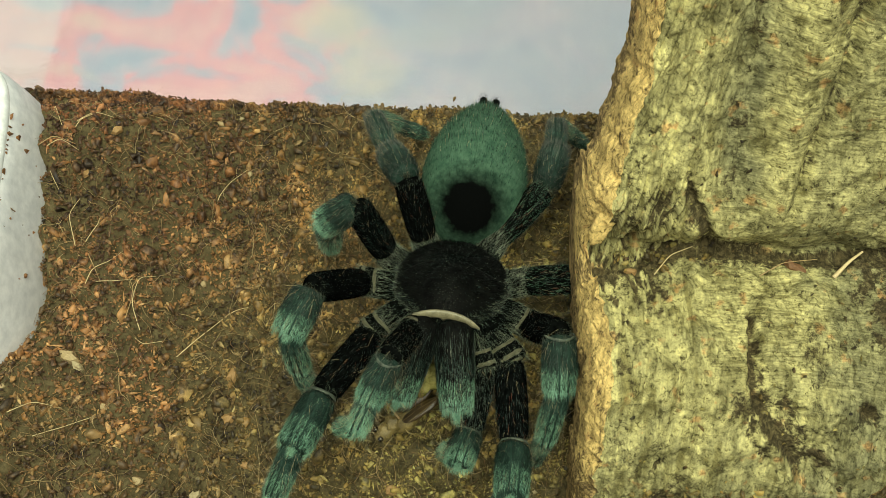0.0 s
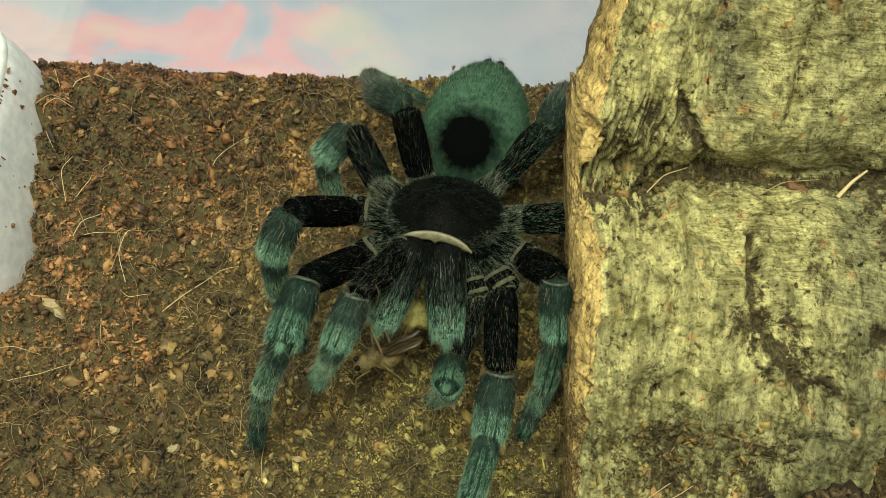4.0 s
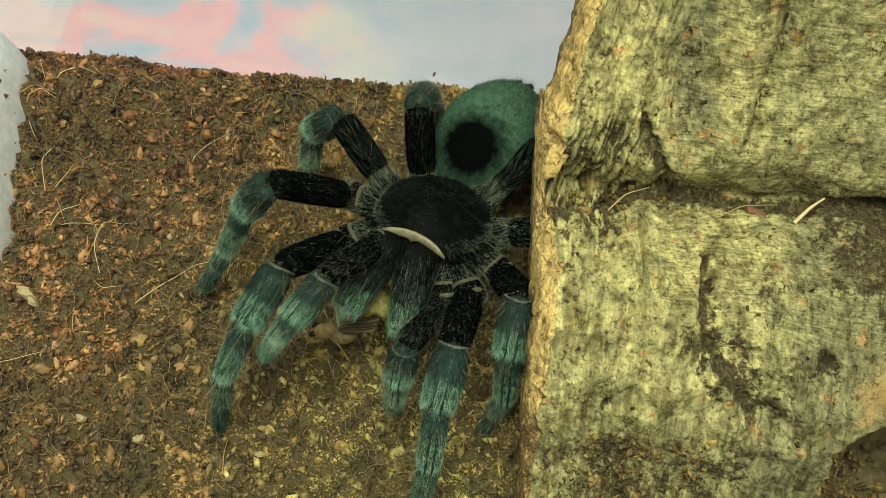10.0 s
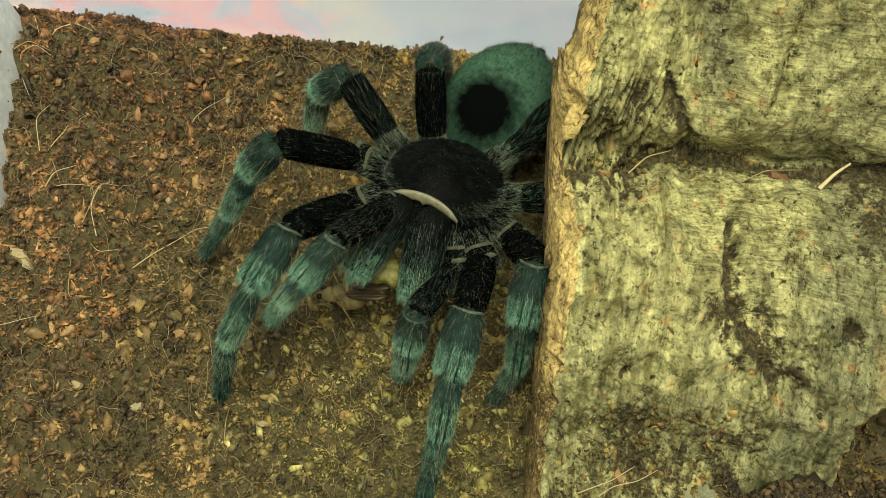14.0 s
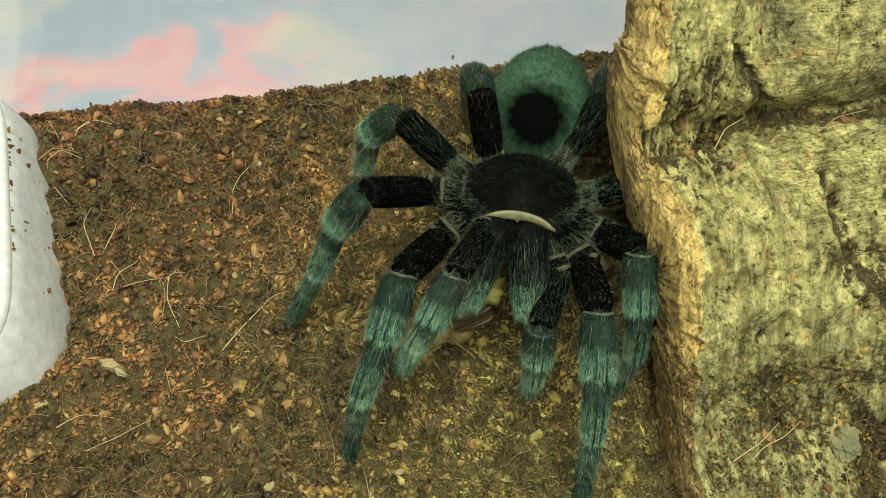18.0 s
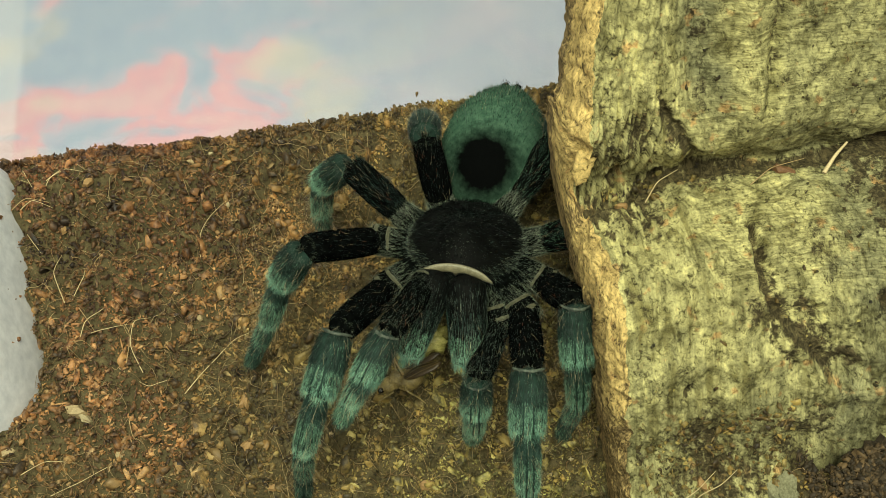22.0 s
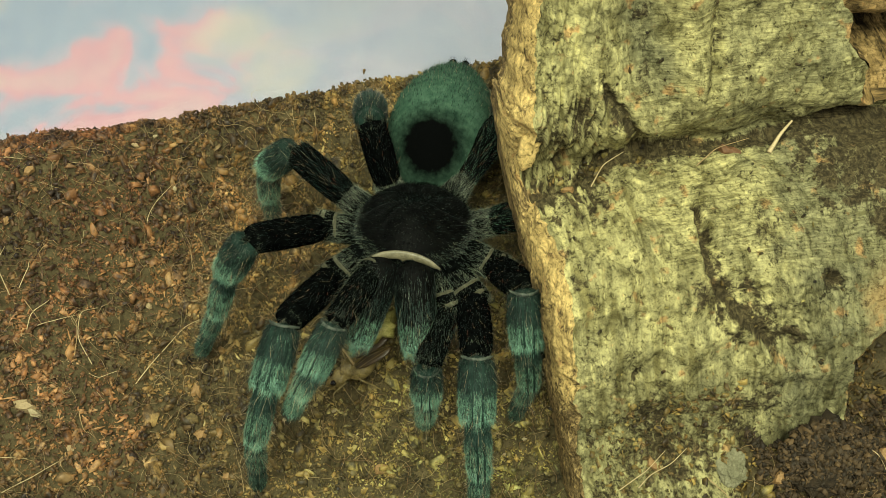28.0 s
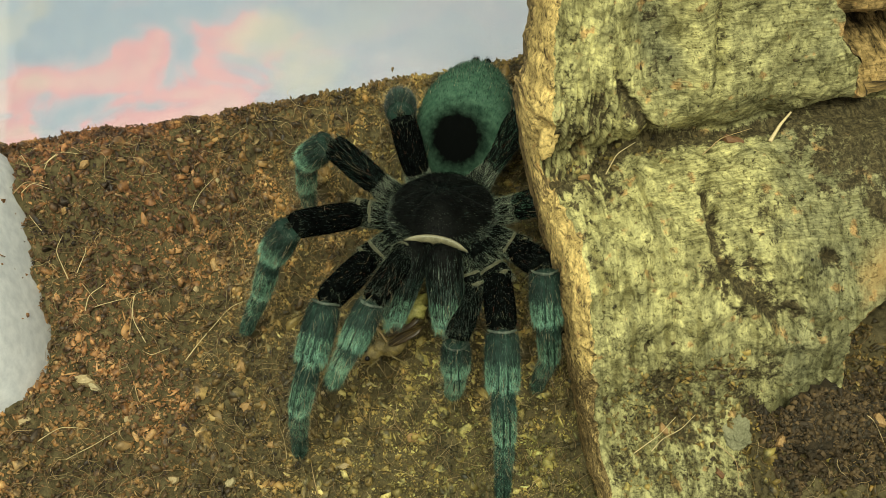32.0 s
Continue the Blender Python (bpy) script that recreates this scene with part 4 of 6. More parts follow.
def tarantula():
    root = new("tarantula")
    tagged(root, "large tarantula with teal hairy legs eating a cricket on soil", "tarantula")
    root.matrix_world = BODY_REST
    carapace_mesh(root)
    SPIDER["ab"] = [abdomen_mesh(root)]
    # spinnerets sit on the tip of the abdomen
    for k, dx in enumerate((-1.1, 1.1)):
        v, f, n = limb_shape(1.9, 0.9, 0.6, 0.1, 8, 10)
        ob = furred("spinneret", v, f, n, ALONG, BLACK, [(BLACK, 160, 0.45, 0.9, 0.06, 0, 1)], SPIDER["ab"][0], 361 + k)
        ob.matrix_basis = pose(dx * MM, (LEN["ab"][0] - 1.2) * MM, 2.0 * MM, 25, 0, -10 * dx)
    # pale arched band over the jaws
    t = np.linspace(-1, 1, 25)
    p = np.stack([6.6 * t, 12.0 + 0.9 * t ** 2, 2.7 - 1.5 * t ** 2], -1)
    a = np.linspace(0, 2 * np.pi, 10, endpoint=False)
    w = 0.9 * np.clip(1 - np.abs(t) ** 6, 0.3, 1)
    drop = 1 + 0.9 * np.exp(-(t / 0.06) ** 2)[:, None] * (np.sin(a) < -0.2)[None]
    v = p[:, None] + w[:, None, None] * np.stack([0 * a + 0 * drop, 0.5 * np.cos(a) + 0 * drop, np.sin(a) * drop], -1)
    mesh_object("face_band", v.reshape(-1, 3) * MM, grid_faces(25, 10, True), BAND, root, label="cream arched band above the jaws")
    for dx in (-0.42, 0.42):
        bm = bmesh.new()
        bmesh.ops.create_uvsphere(bm, u_segments=14, v_segments=9, radius=0.30 * MM)
        for q in bm.verts:
            q.co += Vector((dx, 9.5, 3.42)) * MM
        part("eye", bm, SHELL, root, "tiny glossy black eye")
    for side in ("cl", "cr"):
        SPIDER[side] = [limb("jaw", LEN[side][0] + 3.6, 3.6, 2.7, SHELL,
                             [(BLACK, 1300, 1.3, 2.0, 0.05, 0, 0.72), (NIGHT, 700, 1.5, 2.2, 0.045, 0, 0.7), (SLATE, 240, 1.5, 2.2, 0.030, 0.1, 0.7), (JAW, 200, 1.6, 2.4, 0.026, 0.15, 0.7), (JAW, 420, 1.6, 2.2, 0.032, 0.5, 0.95), (JAW, 240, 2.3, 2.0, 0.024, 0.1, 0.95), (INK, 700, 1.4, 2.2, 0.045, 0.38, 0.85), (TEAL, 1300, 1.4, 2.2, 0.045, 0.62, 1), (MINT, 520, 1.3, 2.0, 0.04, 0.78, 1),
                              (PALE, 50, 2.2, 2.2, 0.022, 0.1, 1), (GOLD, 60, 3.0, 1.2, 0.022, 0.5, 1)],
                             root, 371, 0.10, "bulky jaw, black above and teal at the tip")]
    for key in ("l1", "l2", "l3", "l4", "r1", "r2", "r3", "r4", "pl", "pr"):
        palp = key[0] == "p"
        seed = 400 + 17 * list(SETTLED).index(key)
        g = 0.86 if palp else 1.0
        ln = LEN[key]
        hip = BODY_REST.inverted() @ (Vector(SETTLED[key][0]) * MM)
        inner = Vector((hip.x * 0.55, hip.y * 0.55, -0.002))
        d = (hip - inner).length / MM + 1.5
        leg = limb("pedipalp" if palp else "leg", d, 2.6 * g, 2.5 * g, BLACK,
                   [(BLACK, 500, 1.0, 0.9, 0.05, 0, 1), (SAGE, 700, 1.3, 0.8, 0.034, 0.3, 1), (PALE, 220, 1.5, 0.8, 0.028, 0.5, 1), (JAW, 260, 1.6, 0.9, 0.036, 0.1, 1)], root, seed, 0.1,
                   "short feeler beside the jaws" if palp else PLACES[key], (), ((2.46 * g, 0.34, CREAM, d - 1.9),) if key in ("l1", "r1", "r2", "pr", "pl") else ())
        leg.matrix_basis = seg_matrix(inner / MM, hip / MM)
        if key in ("l1", "l2", "r1", "r2", "pl", "pr"):
            ring = limb("trochanter", 3.6, 2.7 * g, 2.7 * g, BLACK, [(BLACK, 260, 0.7, 1.0, 0.05, 0, 1), (SAGE, 150, 1.3, 0.7, 0.03, 0.3, 1), (PALE, 70, 1.4, 0.7, 0.026, 0.4, 1)], leg, seed + 6, 0.06,
                        "short black ring with cream bands", (), ((2.62 * g, 0.30, CREAM, -0.3), (2.64 * g, 0.38, CREAM, 2.0)))
            ring.matrix_basis = pose(0, (d - 3.4) * MM, 0.25 * MM)
        sheen = JAW if palp else TEAL if key in ("r3", "r4") else INK if key == "l3" else SLATE
        fem = limb("femur", ln[0], 2.6 * g, 2.6 * g, BLACK,
                   [(BLACK, 3600, 0.9, 1.2, 0.05, 0, 1), (sheen, 200 if sheen is SLATE else 700, 1.2, 1.3, 0.032, 0.0, 1), (SAGE, 160, 0.9, 1.2, 0.035, 0.90, 1), (SAGE, 120, 0.9, 1.1, 0.035, 0.03, 0.12), (SLATE, 320, 1.9, 0.6, 0.024, 0, 1), (GREY, 200, 2.3, 0.5, 0.020, 0.1, 1), (GOLD, 70, 2.8, 0.6, 0.020, 0, 1), (RUST, 60, 2.2, 0.6, 0.024, 0.2, 1)],
                   leg, seed + 1, 0.12, "", (), ((2.38 * g, 0.30, CREAM, 0.0),) if key in ("l1", "r1", "r2", "pr", "l2") else ())
        hue, tip = (GREY, GREY) if key in ("l4", "r4") else (TEAL, MINT)
        pat = limb("patella", ln[1] + 0.6, 2.85 * g, 2.85 * g, SKIN,
                   [(NIGHT, 2000, 1.4, 1.2, 0.05, 0.06, 0.52), (INK, 1300, 1.3, 1.2, 0.05, 0.30, 0.75), (hue, 1900, 1.15, 1.2, 0.042, 0.55, 1), (hue, 180, 1.2, 1.2, 0.034, 0.1, 0.5), (KNEE if tip is MINT else GREY, 520, 0.9, 0.6, 0.035, 0.04, 0.16), (tip, 420, 1.1, 1.2, 0.05, 0.80, 1),
                    (GREY, 260, 2.2, 0.7, 0.024, 0, 1), (GOLD, 120, 3.6, 0.35, 0.022, 0, 1)],
                   leg, seed + 2, 0.08, "", ((-0.80 * g, 0.15), (0.80 * g, 0.15)), ((2.60 * g, 0.24, KNEE, 0.0),) if key in ("l1", "r1", "r2", "pl", "pr") else ())
        tib = limb("tibia", ln[2] + 0.4, 2.0 * g, 2.0 * g, SKIN,
                   [(INK, 1700, 1.3, 1.2, 0.05, 0.04, 0.45), (hue, 2000, 1.3, 1.2, 0.045, 0.30, 1), (tip, 420, 1.0, 1.2, 0.05, 0.80, 1), (GREY, 260, 2.2, 0.6, 0.024, 0, 1), (GOLD, 170, 4.0, 0.35, 0.022, 0, 1)],
                   leg, seed + 3, 0.10, "", ((-0.55 * g, 0.18), (0.55 * g, 0.18)))
        if palp:
            SPIDER[key] = [fem, pat, tib, limb("tarsus", ln[3], 1.75, 1.35, SKIN, [(TEAL, 1400, 1.2, 1.2, 0.05, 0, 0.8), (INK, 1000, 1.3, 1.2, 0.05, 0.35, 1), (GOLD, 50, 2.6, 0.4, 0.03, 0, 1)], leg, seed + 4, 0.1)]
        else:
            met = limb("metatarsus", ln[3] * 0.56, 1.75, 1.55, SKIN,
                       [(TEAL, 700, 1.3, 1.2, 0.05, 0.15, 0.8), (INK, 2000, 1.4, 1.2, 0.05, 0.0, 1), (GREY, 200, 2.2, 0.6, 0.024, 0, 1), (GOLD, 130, 3.6, 0.4, 0.022, 0, 1)], leg, seed + 4, 0.05)
            tar = limb("tarsus", ln[3] * 0.46, 1.55, 1.3, SKIN,
                       [(INK, 2000, 1.1, 1.2, 0.05, 0, 1), (TEAL, 350, 1.1, 1.2, 0.05, 0.2, 1), (GOLD, 40, 2.2, 0.4, 0.03, 0, 1)], leg, seed + 5, 0.08, "", ((0, 0.20),))
            SPIDER[key] = [fem, pat, tib, met, tar]
        SPIDER[key].append(leg)
    return root


SPIDER_ROOT = tarantula()


def joints_at(key, body, targets):
    """The limb's joints for a body pose: its pieces keep their lengths and reach for the targets."""
    hip = body @ (BODY_REST.inverted() @ (Vector(SETTLED[key][0]) * MM))
    out = [hip / MM]
    for want, ln in zip(targets[1:], LEN[key]):
        out.append(out[-1] + (Vector(want) - out[-1]).normalized() * ln)
    return out


# ---------- water dish ----------
def water_dish():
    root = new("water_dish")
    tagged(root, "white plastic water dish with rounded corners and soil specks", "dish")
    root.matrix_world = pose(-118.2 * MM, 12.0 * MM, -6.0 * MM, 0, 0, 5.0)
    n = 120

    def outline(half):
        a = np.linspace(0, 2 * np.pi, n, endpoint=False)
        c, s = np.cos(a), np.sin(a)
        k = (np.abs(c) ** 5.4 + np.abs(s) ** 5.4) ** (-1 / 5.4)
        return np.stack([half * k * c, (half + 5.8) * k * s], -1)

    rings = [(29.2, 0.0), (29.0, 6.0), (28.6, 13.0), (27.7, 20.0), (26.4, 27.0), (25.5, 30.6), (25.0, 31.3), (21.8, 31.3), (21.2, 30.2), (20.6, 20.0), (19.6, 10.0), (17.5, 6.0), (8.0, 5.4)]
    v = np.concatenate([np.c_[outline(h), np.full(n, z)] for h, z in rings])
    f = grid_faces(len(rings), n, True)
    mesh_object("dish_body", v * MM, f, WHITE, root)
    rim = [(25.4, 30.7), (25.4, 31.8), (24.6, 32.8), (22.4, 32.8), (21.3, 31.8), (21.1, 30.2)]
    v = np.concatenate([np.c_[outline(h), np.full(n, z)] for h, z in rim])
    glaze = grained("translucent_rim", (0.66, 0.70, 0.72), (0.74, 0.77, 0.78), 80.0, 0.25, 0.02, 0.6)
    mesh_object("rim", v * MM, grid_faces(len(rim), n, True), glaze, root, label="bluish white rolled rim")
    m, tree, bsdf = material("dark_water", 0.06, 0.0, 0.5)
    bsdf.inputs["Base Color"].default_value = (0.10, 0.085, 0.065, 1)
    o = outline(20.8)
    v = np.concatenate([np.c_[o, np.full(n, 22.0)], np.c_[o * 0.02, np.full(n, 22.0)]])
    mesh_object("water", v * MM, grid_faces(2, n, True), m, root, label="dark still water in the dish")
    return root


water_dish()

# ---------- soil cover ----------
def peat_zone(x, y):
    return (x + 0.5 * y > 22 + 5 * np.sin(x * 0.7) + 3 * np.sin(y * 0.9)) & (y < -39)


def clear_of_dish(x, y):
    dx, dy = x + 118.2, y - 12.0
    return (np.abs(0.996 * dx + 0.087 * dy) / 28.3) ** 5.4 + (np.abs(0.996 * dy - 0.087 * dx) / 34.1) ** 5.4 > 1


BOX = (-157, 111, -110, 50)
NEAR = (-100, 80, -66, 50.2)
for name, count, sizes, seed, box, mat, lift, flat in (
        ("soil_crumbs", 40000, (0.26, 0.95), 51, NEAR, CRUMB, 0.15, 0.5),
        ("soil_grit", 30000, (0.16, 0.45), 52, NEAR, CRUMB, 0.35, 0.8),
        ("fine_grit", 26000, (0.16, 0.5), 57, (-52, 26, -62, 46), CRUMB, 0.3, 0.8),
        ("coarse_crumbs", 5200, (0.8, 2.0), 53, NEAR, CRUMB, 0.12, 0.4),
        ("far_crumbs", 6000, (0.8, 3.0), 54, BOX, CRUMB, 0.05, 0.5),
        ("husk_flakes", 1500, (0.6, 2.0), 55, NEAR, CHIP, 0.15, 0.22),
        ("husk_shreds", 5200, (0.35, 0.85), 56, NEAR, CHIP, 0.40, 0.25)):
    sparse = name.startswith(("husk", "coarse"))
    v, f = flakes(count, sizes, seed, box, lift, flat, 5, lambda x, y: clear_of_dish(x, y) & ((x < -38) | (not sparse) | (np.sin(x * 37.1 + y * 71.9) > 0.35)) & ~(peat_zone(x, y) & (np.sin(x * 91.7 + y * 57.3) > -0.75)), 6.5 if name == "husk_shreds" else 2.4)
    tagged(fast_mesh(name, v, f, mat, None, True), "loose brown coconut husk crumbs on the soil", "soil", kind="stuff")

paths = curls(3000, 61, (-94, 78, -64, 48), (2, 11), 2.0, (0.1, 1.1), 10, clear_of_dish)
v, f = strands(paths, 0.052, 62)
tagged(fast_mesh("husk_hairs", v, f, FIBRE, None, True), "fine tan husk fibres strewn on the soil", "fibre", kind="stuff")

# a fringe of crumbs and hairs stands along the clear wall
v, f = flakes(4200, (0.28, 0.9), 63, (-100, 40, 47.6, 50.5), 0.3, 0.7, 5, clear_of_dish)
tagged(fast_mesh("wall_crumbs", v, f, CRUMB, None, True), "crumbs of soil heaped along the clear wall", "soil", kind="stuff")
# soil caught in the crevice of the bark and round its foot
cre = np.random.RandomState(64)


def crumbs_at(name, centres, size, seed, mat, label):
    v, f = flakes(len(centres), size, seed, (0, 1, 0, 1), 0.0, 0.6)
    v = v.reshape(len(centres), -1, 3)
    v = v - v.mean(1, keepdims=True) + np.asarray(centres)[:, None]
    return tagged(fast_mesh(name, v.reshape(-1, 3), f, mat, None, True), label, "soil", kind="stuff")


u = cre.uniform(20, 74, 900)
yy = cre.normal(0.2, 0.9, 900) + 1.2 * np.sin(u / 9.0) * 0.4
crumbs_at("crevice_soil", np.stack([u, yy, 37.6 - 5.0 * smooth_step(34, 74, u) * 0.6 + np.abs(yy) * 0.5 + cre.uniform(-0.6, 0.8, 900)], -1), (0.35, 1.3), 65, PEAT, "dark soil caught in the crevice of the bark")


# ---------- single chips and straws that stand out ----------
def soil_z(x, y):
    """What lies on top at this place: the soil, or the foot of the bark."""
    z = float(soil_height(np.array(float(x)), np.array(float(y))))
    foot = np.interp(y, [a for a, b in PROFILE[:6]], [b for a, b in PROFILE[:6]]) if 20 < x < 46 and y < -40 else z
    return max(z, float(foot))


def chip_tone(name, c):
    return grained(name, tuple(v * 0.7 for v in c), c, 600.0, 0.6, 0.25)


TONES = [chip_tone("chip_orange", (0.38, 0.23, 0.09)), chip_tone("chip_pale", (0.46, 0.35, 0.18)), chip_tone("chip_rust", (0.19, 0.095, 0.040)), chip_tone("chip_cream", (0.46, 0.38, 0.21))]


def husk_chip(x, y, size, tone, seed, lift=0.3, z=None):
    rr = random.Random(seed)
    bm = bmesh.new()
    k = 9
    low, high = [], []
    for i in range(k):
        a = 2 * math.pi * i / k
        rad = size * 0.42 * rr.uniform(0.45, 1.1)
        low.append(bm.verts.new(Vector((rad * math.cos(a) * 1.35, rad * math.sin(a) * 0.8, -0.12 * size)) * MM))
        high.append(bm.verts.new(Vector((rad * math.cos(a) * 1.1, rad * math.sin(a) * 0.65, size * rr.uniform(0.06, 0.2))) * MM))
    mid = bm.verts.new(Vector((0, 0, size * 0.2)) * MM)
    for i in range(k):
        j = (i + 1) % k
        bm.faces.new((low[i], low[j], high[j], high[i]))
        bm.faces.new((high[i], high[j], mid))
    bm.faces.new(low[::-1])
    ob = single("husk_chip", bm, TONES[tone], ("orange-brown husk chip lying on the soil", "pale tan husk chip lying on the soil", "rust-brown husk chip lying on the soil",
                                               "small cream husk chip lying on the soil")[tone], "husk chip", group="husk chips on the soil")
    ob.matrix_world = pose(x * MM, y * MM, ((soil_z(x, y) if z is None else z) + lift) * MM, rr.uniform(-16, 16), rr.uniform(-16, 16), rr.uniform(0, 360))
    return ob


for k, (x, y, size, tone) in enumerate((
        (-76.3, 34.8, 3.4, 0), (-48.9, -12.5, 3.9, 0), (-71.6, -21.5, 3.2, 1), (-53.7, 46.0, 1.6, 3), (-15.8, -34.1, 4.6, 0), (-79.3, -13.1, 5.2, 1), (-77.0, -15.0, 3.6, 3),
        (-53.5, -37.1, 3.2, 3), (-22.8, -21.9, 1.3, 3), (-32.4, -21.9, 1.5, 1), (-57.0, 6.2, 2.1, 1), (-65.9, -12.5, 2.5, 2), (-48.9, -21.3, 4.2, 0), (-61.3, -24.9, 2.9, 0),
        (-37.6, 10.9, 2.2, 0), (-84.3, 2.7, 2.6, 2), (-24.9, 0.1, 2.0, 0), (31.6, -45.8, 3.0, 0), (31.8, -38.6, 2.6, 2), (-63.7, -35.3, 2.9, 1), (-89.8, -20.8, 3.0, 1),
        (-50.5, 33.0, 1.6, 3), (-58.0, 44.0, 1.8, 1), (-82.0, 26.0, 2.4, 0), (-72.0, 14.0, 2.2, 2), (-40.0, 27.0, 2.0, 1), (-44.0, -31.0, 2.6, 0), (-30.0, -38.0, 2.2, 1),
        (8.0, -36.0, 1.6, 3), (12.0, -33.5, 1.4, 3), (52.0, -52.0, 3.4, 0), (70.0, -52.0, 3.2, 0), (40.0, -55.0, 2.4, 2))):
    husk_chip(x, y, size, tone, 700 + k)


husk_chip(52.4, -3.2, 3.8, 2, 751, 0.4, 41.0)
husk_chip(24.5, -4.2, 2.6, 0, 752, 0.3, 39.6)
husk_chip(63.0, -8.5, 2.4, 2, 753, 0.3, 38.2)
u = cre.uniform(22, 70, 420)
yy = cre.normal(-0.6, 1.5, 420)
crumbs_at("crevice_grit", np.stack([u, yy, 38.6 - 3.0 * smooth_step(34, 74, u) + np.abs(yy) * 0.45 + cre.uniform(-0.2, 0.9, 420)], -1), (0.3, 1.3), 70, CRUMB, "brown crumbs lodged in the bark crevice")


# crumbs and bits of husk lie on the foot and the face of the bark
on_u, on_q = cre.uniform(21, 47, 480), cre.uniform(24, 50, 480)
px, py, pz, _ = bark_surface(on_u, on_q)
crumbs_at("foot_crumbs", np.stack([px, py - 0.1, pz + 0.25], -1), (0.35, 1.5), 73, CRUMB, "brown crumbs strewn over the foot of the bark")
on_u, on_q = cre.uniform(22, 70, 170), np.r_[cre.uniform(52, 90, 110), cre.uniform(102, 125, 60)]
px, py, pz, _ = bark_surface(on_u, on_q)
crumbs_at("bark_crumbs", np.stack([px, py - 0.1, pz + 0.15], -1), (0.25, 0.9), 74, CHIP, "small bits of husk stuck to the bark")


def straw(points, radius, mat, label, lift=0.5, heights=None, name="husk_straw"):
    p = np.array([(x, y, (soil_z(x, y) + lift) if heights is None else heights[i]) for i, (x, y) in enumerate(points)], float)
    t = np.linspace(0, len(p) - 1, 22)
    q = np.stack([np.interp(t, np.arange(len(p)), p[:, k]) for k in range(3)], -1)
    for _ in range(4):
        q[1:-1] = (q[:-2] + 2 * q[1:-1] + q[2:]) / 4
    if heights is None:
        q[:, 2] += 0.9 * np.sin(np.linspace(0, np.pi, len(q)))
    v, f = strands([q], radius, 66, 6)
    return tagged(fast_mesh(name, v, f, mat, None, True), label, "fibre", group="loose fibres")


STRAW = chip_tone("straw_pale", (0.70, 0.56, 0.30))
STRAW_TAN = chip_tone("straw_tan", (0.46, 0.32, 0.15))
for k, pts in enumerate((
        [(-60.0, -10.2), (-56.6, -6.7), (-53.5, -2.7), (-50.3, 0.6), (-47.4, 2.0)], [(-56.8, 21.0), (-56.3, 26.1), (-54.6, 30.6), (-51.2, 34.5)],
        [(-69.8, -4.8), (-68.9, -1.1), (-69.3, 2.1), (-70.3, 4.2)], [(-86.1, 33.8), (-84.0, 37.1), (-81.4, 38.8), (-78.2, 38.9)], [(-90.3, 30.7), (-87.1, 31.5), (-83.3, 29.6)],
        [(-35.8, -42.7), (-36.0, -39.2), (-36.7, -35.0)], [(25.1, -49.0), (30.3, -46.9), (34.0, -44.3)], [(28.4, -49.2), (30.7, -47.6), (34.5, -46.6), (37.7, -44.5)],
        [(40.5, -49.9), (43.2, -53.6), (43.0, -57.8)], [(66.3, -48.1), (68.2, -51.7), (70.9, -55.5)], [(-78.9, 1.7), (-77.6, 5.3), (-74.5, 7.3), (-72.6, 10.9)],
        [(-69.2, -16.0), (-68.8, -19.0), (-67.1, -21.0)],
        [(-85.5, 32.8), (-83.7, 35.9), (-80.7, 39.1)],
        [(-91.1, 39.6), (-89.9, 39.7), (-88.2, 35.8)],
        [(-91.5, 30.3), (-88.2, 31.6), (-83.8, 30.5)],
        [(-89.9, 26.6), (-88.4, 24.1), (-86.7, 21.5)],
        [(-82.2, 10.4), (-83.6, 15.9), (-82.4, 20.2)],
        [(-79.0, 8.4), (-77.1, 5.4), (-76.0, 3.1)],
        [(-76.9, 3.1), (-72.9, 2.3), (-69.6, 3.7)],
        [(-66.9, -6.4), (-68.5, -1.9), (-67.9, 3.6), (-65.5, 5.2)],
        [(-75.1, 16.1), (-75.9, 17.8), (-74.1, 20.1)],
        [(-82.9, -29.0), (-78.3, -26.7), (-71.7, -24.2)],
        [(-86.7, -25.8), (-83.3, -22.9), (-78.5, -23.3)],
        [(-93.4, -23.7), (-90.3, -23.5), (-87.4, -23.0)],
        [(-71.0, -5.5), (-66.6, -8.6), (-62.7, -8.0)],
        [(-80.7, 10.4), (-78.0, 15.3), (-78.1, 16.7)])):
    straw(pts, 0.14 if k in (0, 5) else 0.12, STRAW if k % 3 != 2 else STRAW_TAN, "thin curved pale husk fibre lying on the soil")
straw([(58.6, -4.6), (61.0, -2.2), (63.4, -0.4)], 0.50, STRAW, "pale flat straw stuck in the bark crevice", 0, (41.4, 42.6, 43.2), "straw")
straw([(46.0, -5.0), (50.0, -2.6), (56.0, -1.6)], 0.13, STRAW_TAN, "thin fibre caught in the bark crevice", 0, (41.8, 42.4, 42.0))
straw([(28.0, -6.0), (31.0, -2.0), (35.0, 0.0)], 0.13, STRAW, "thin fibre caught in the bark crevice", 0, (43.0, 42.4, 41.9))
straw([(33.0, -41.0), (40.0, -34.0), (43.0, -27.5)], 0.13, STRAW_TAN, "thin root fibre hanging over the bark foot", 0, (18.0, 32.0, 38.5))


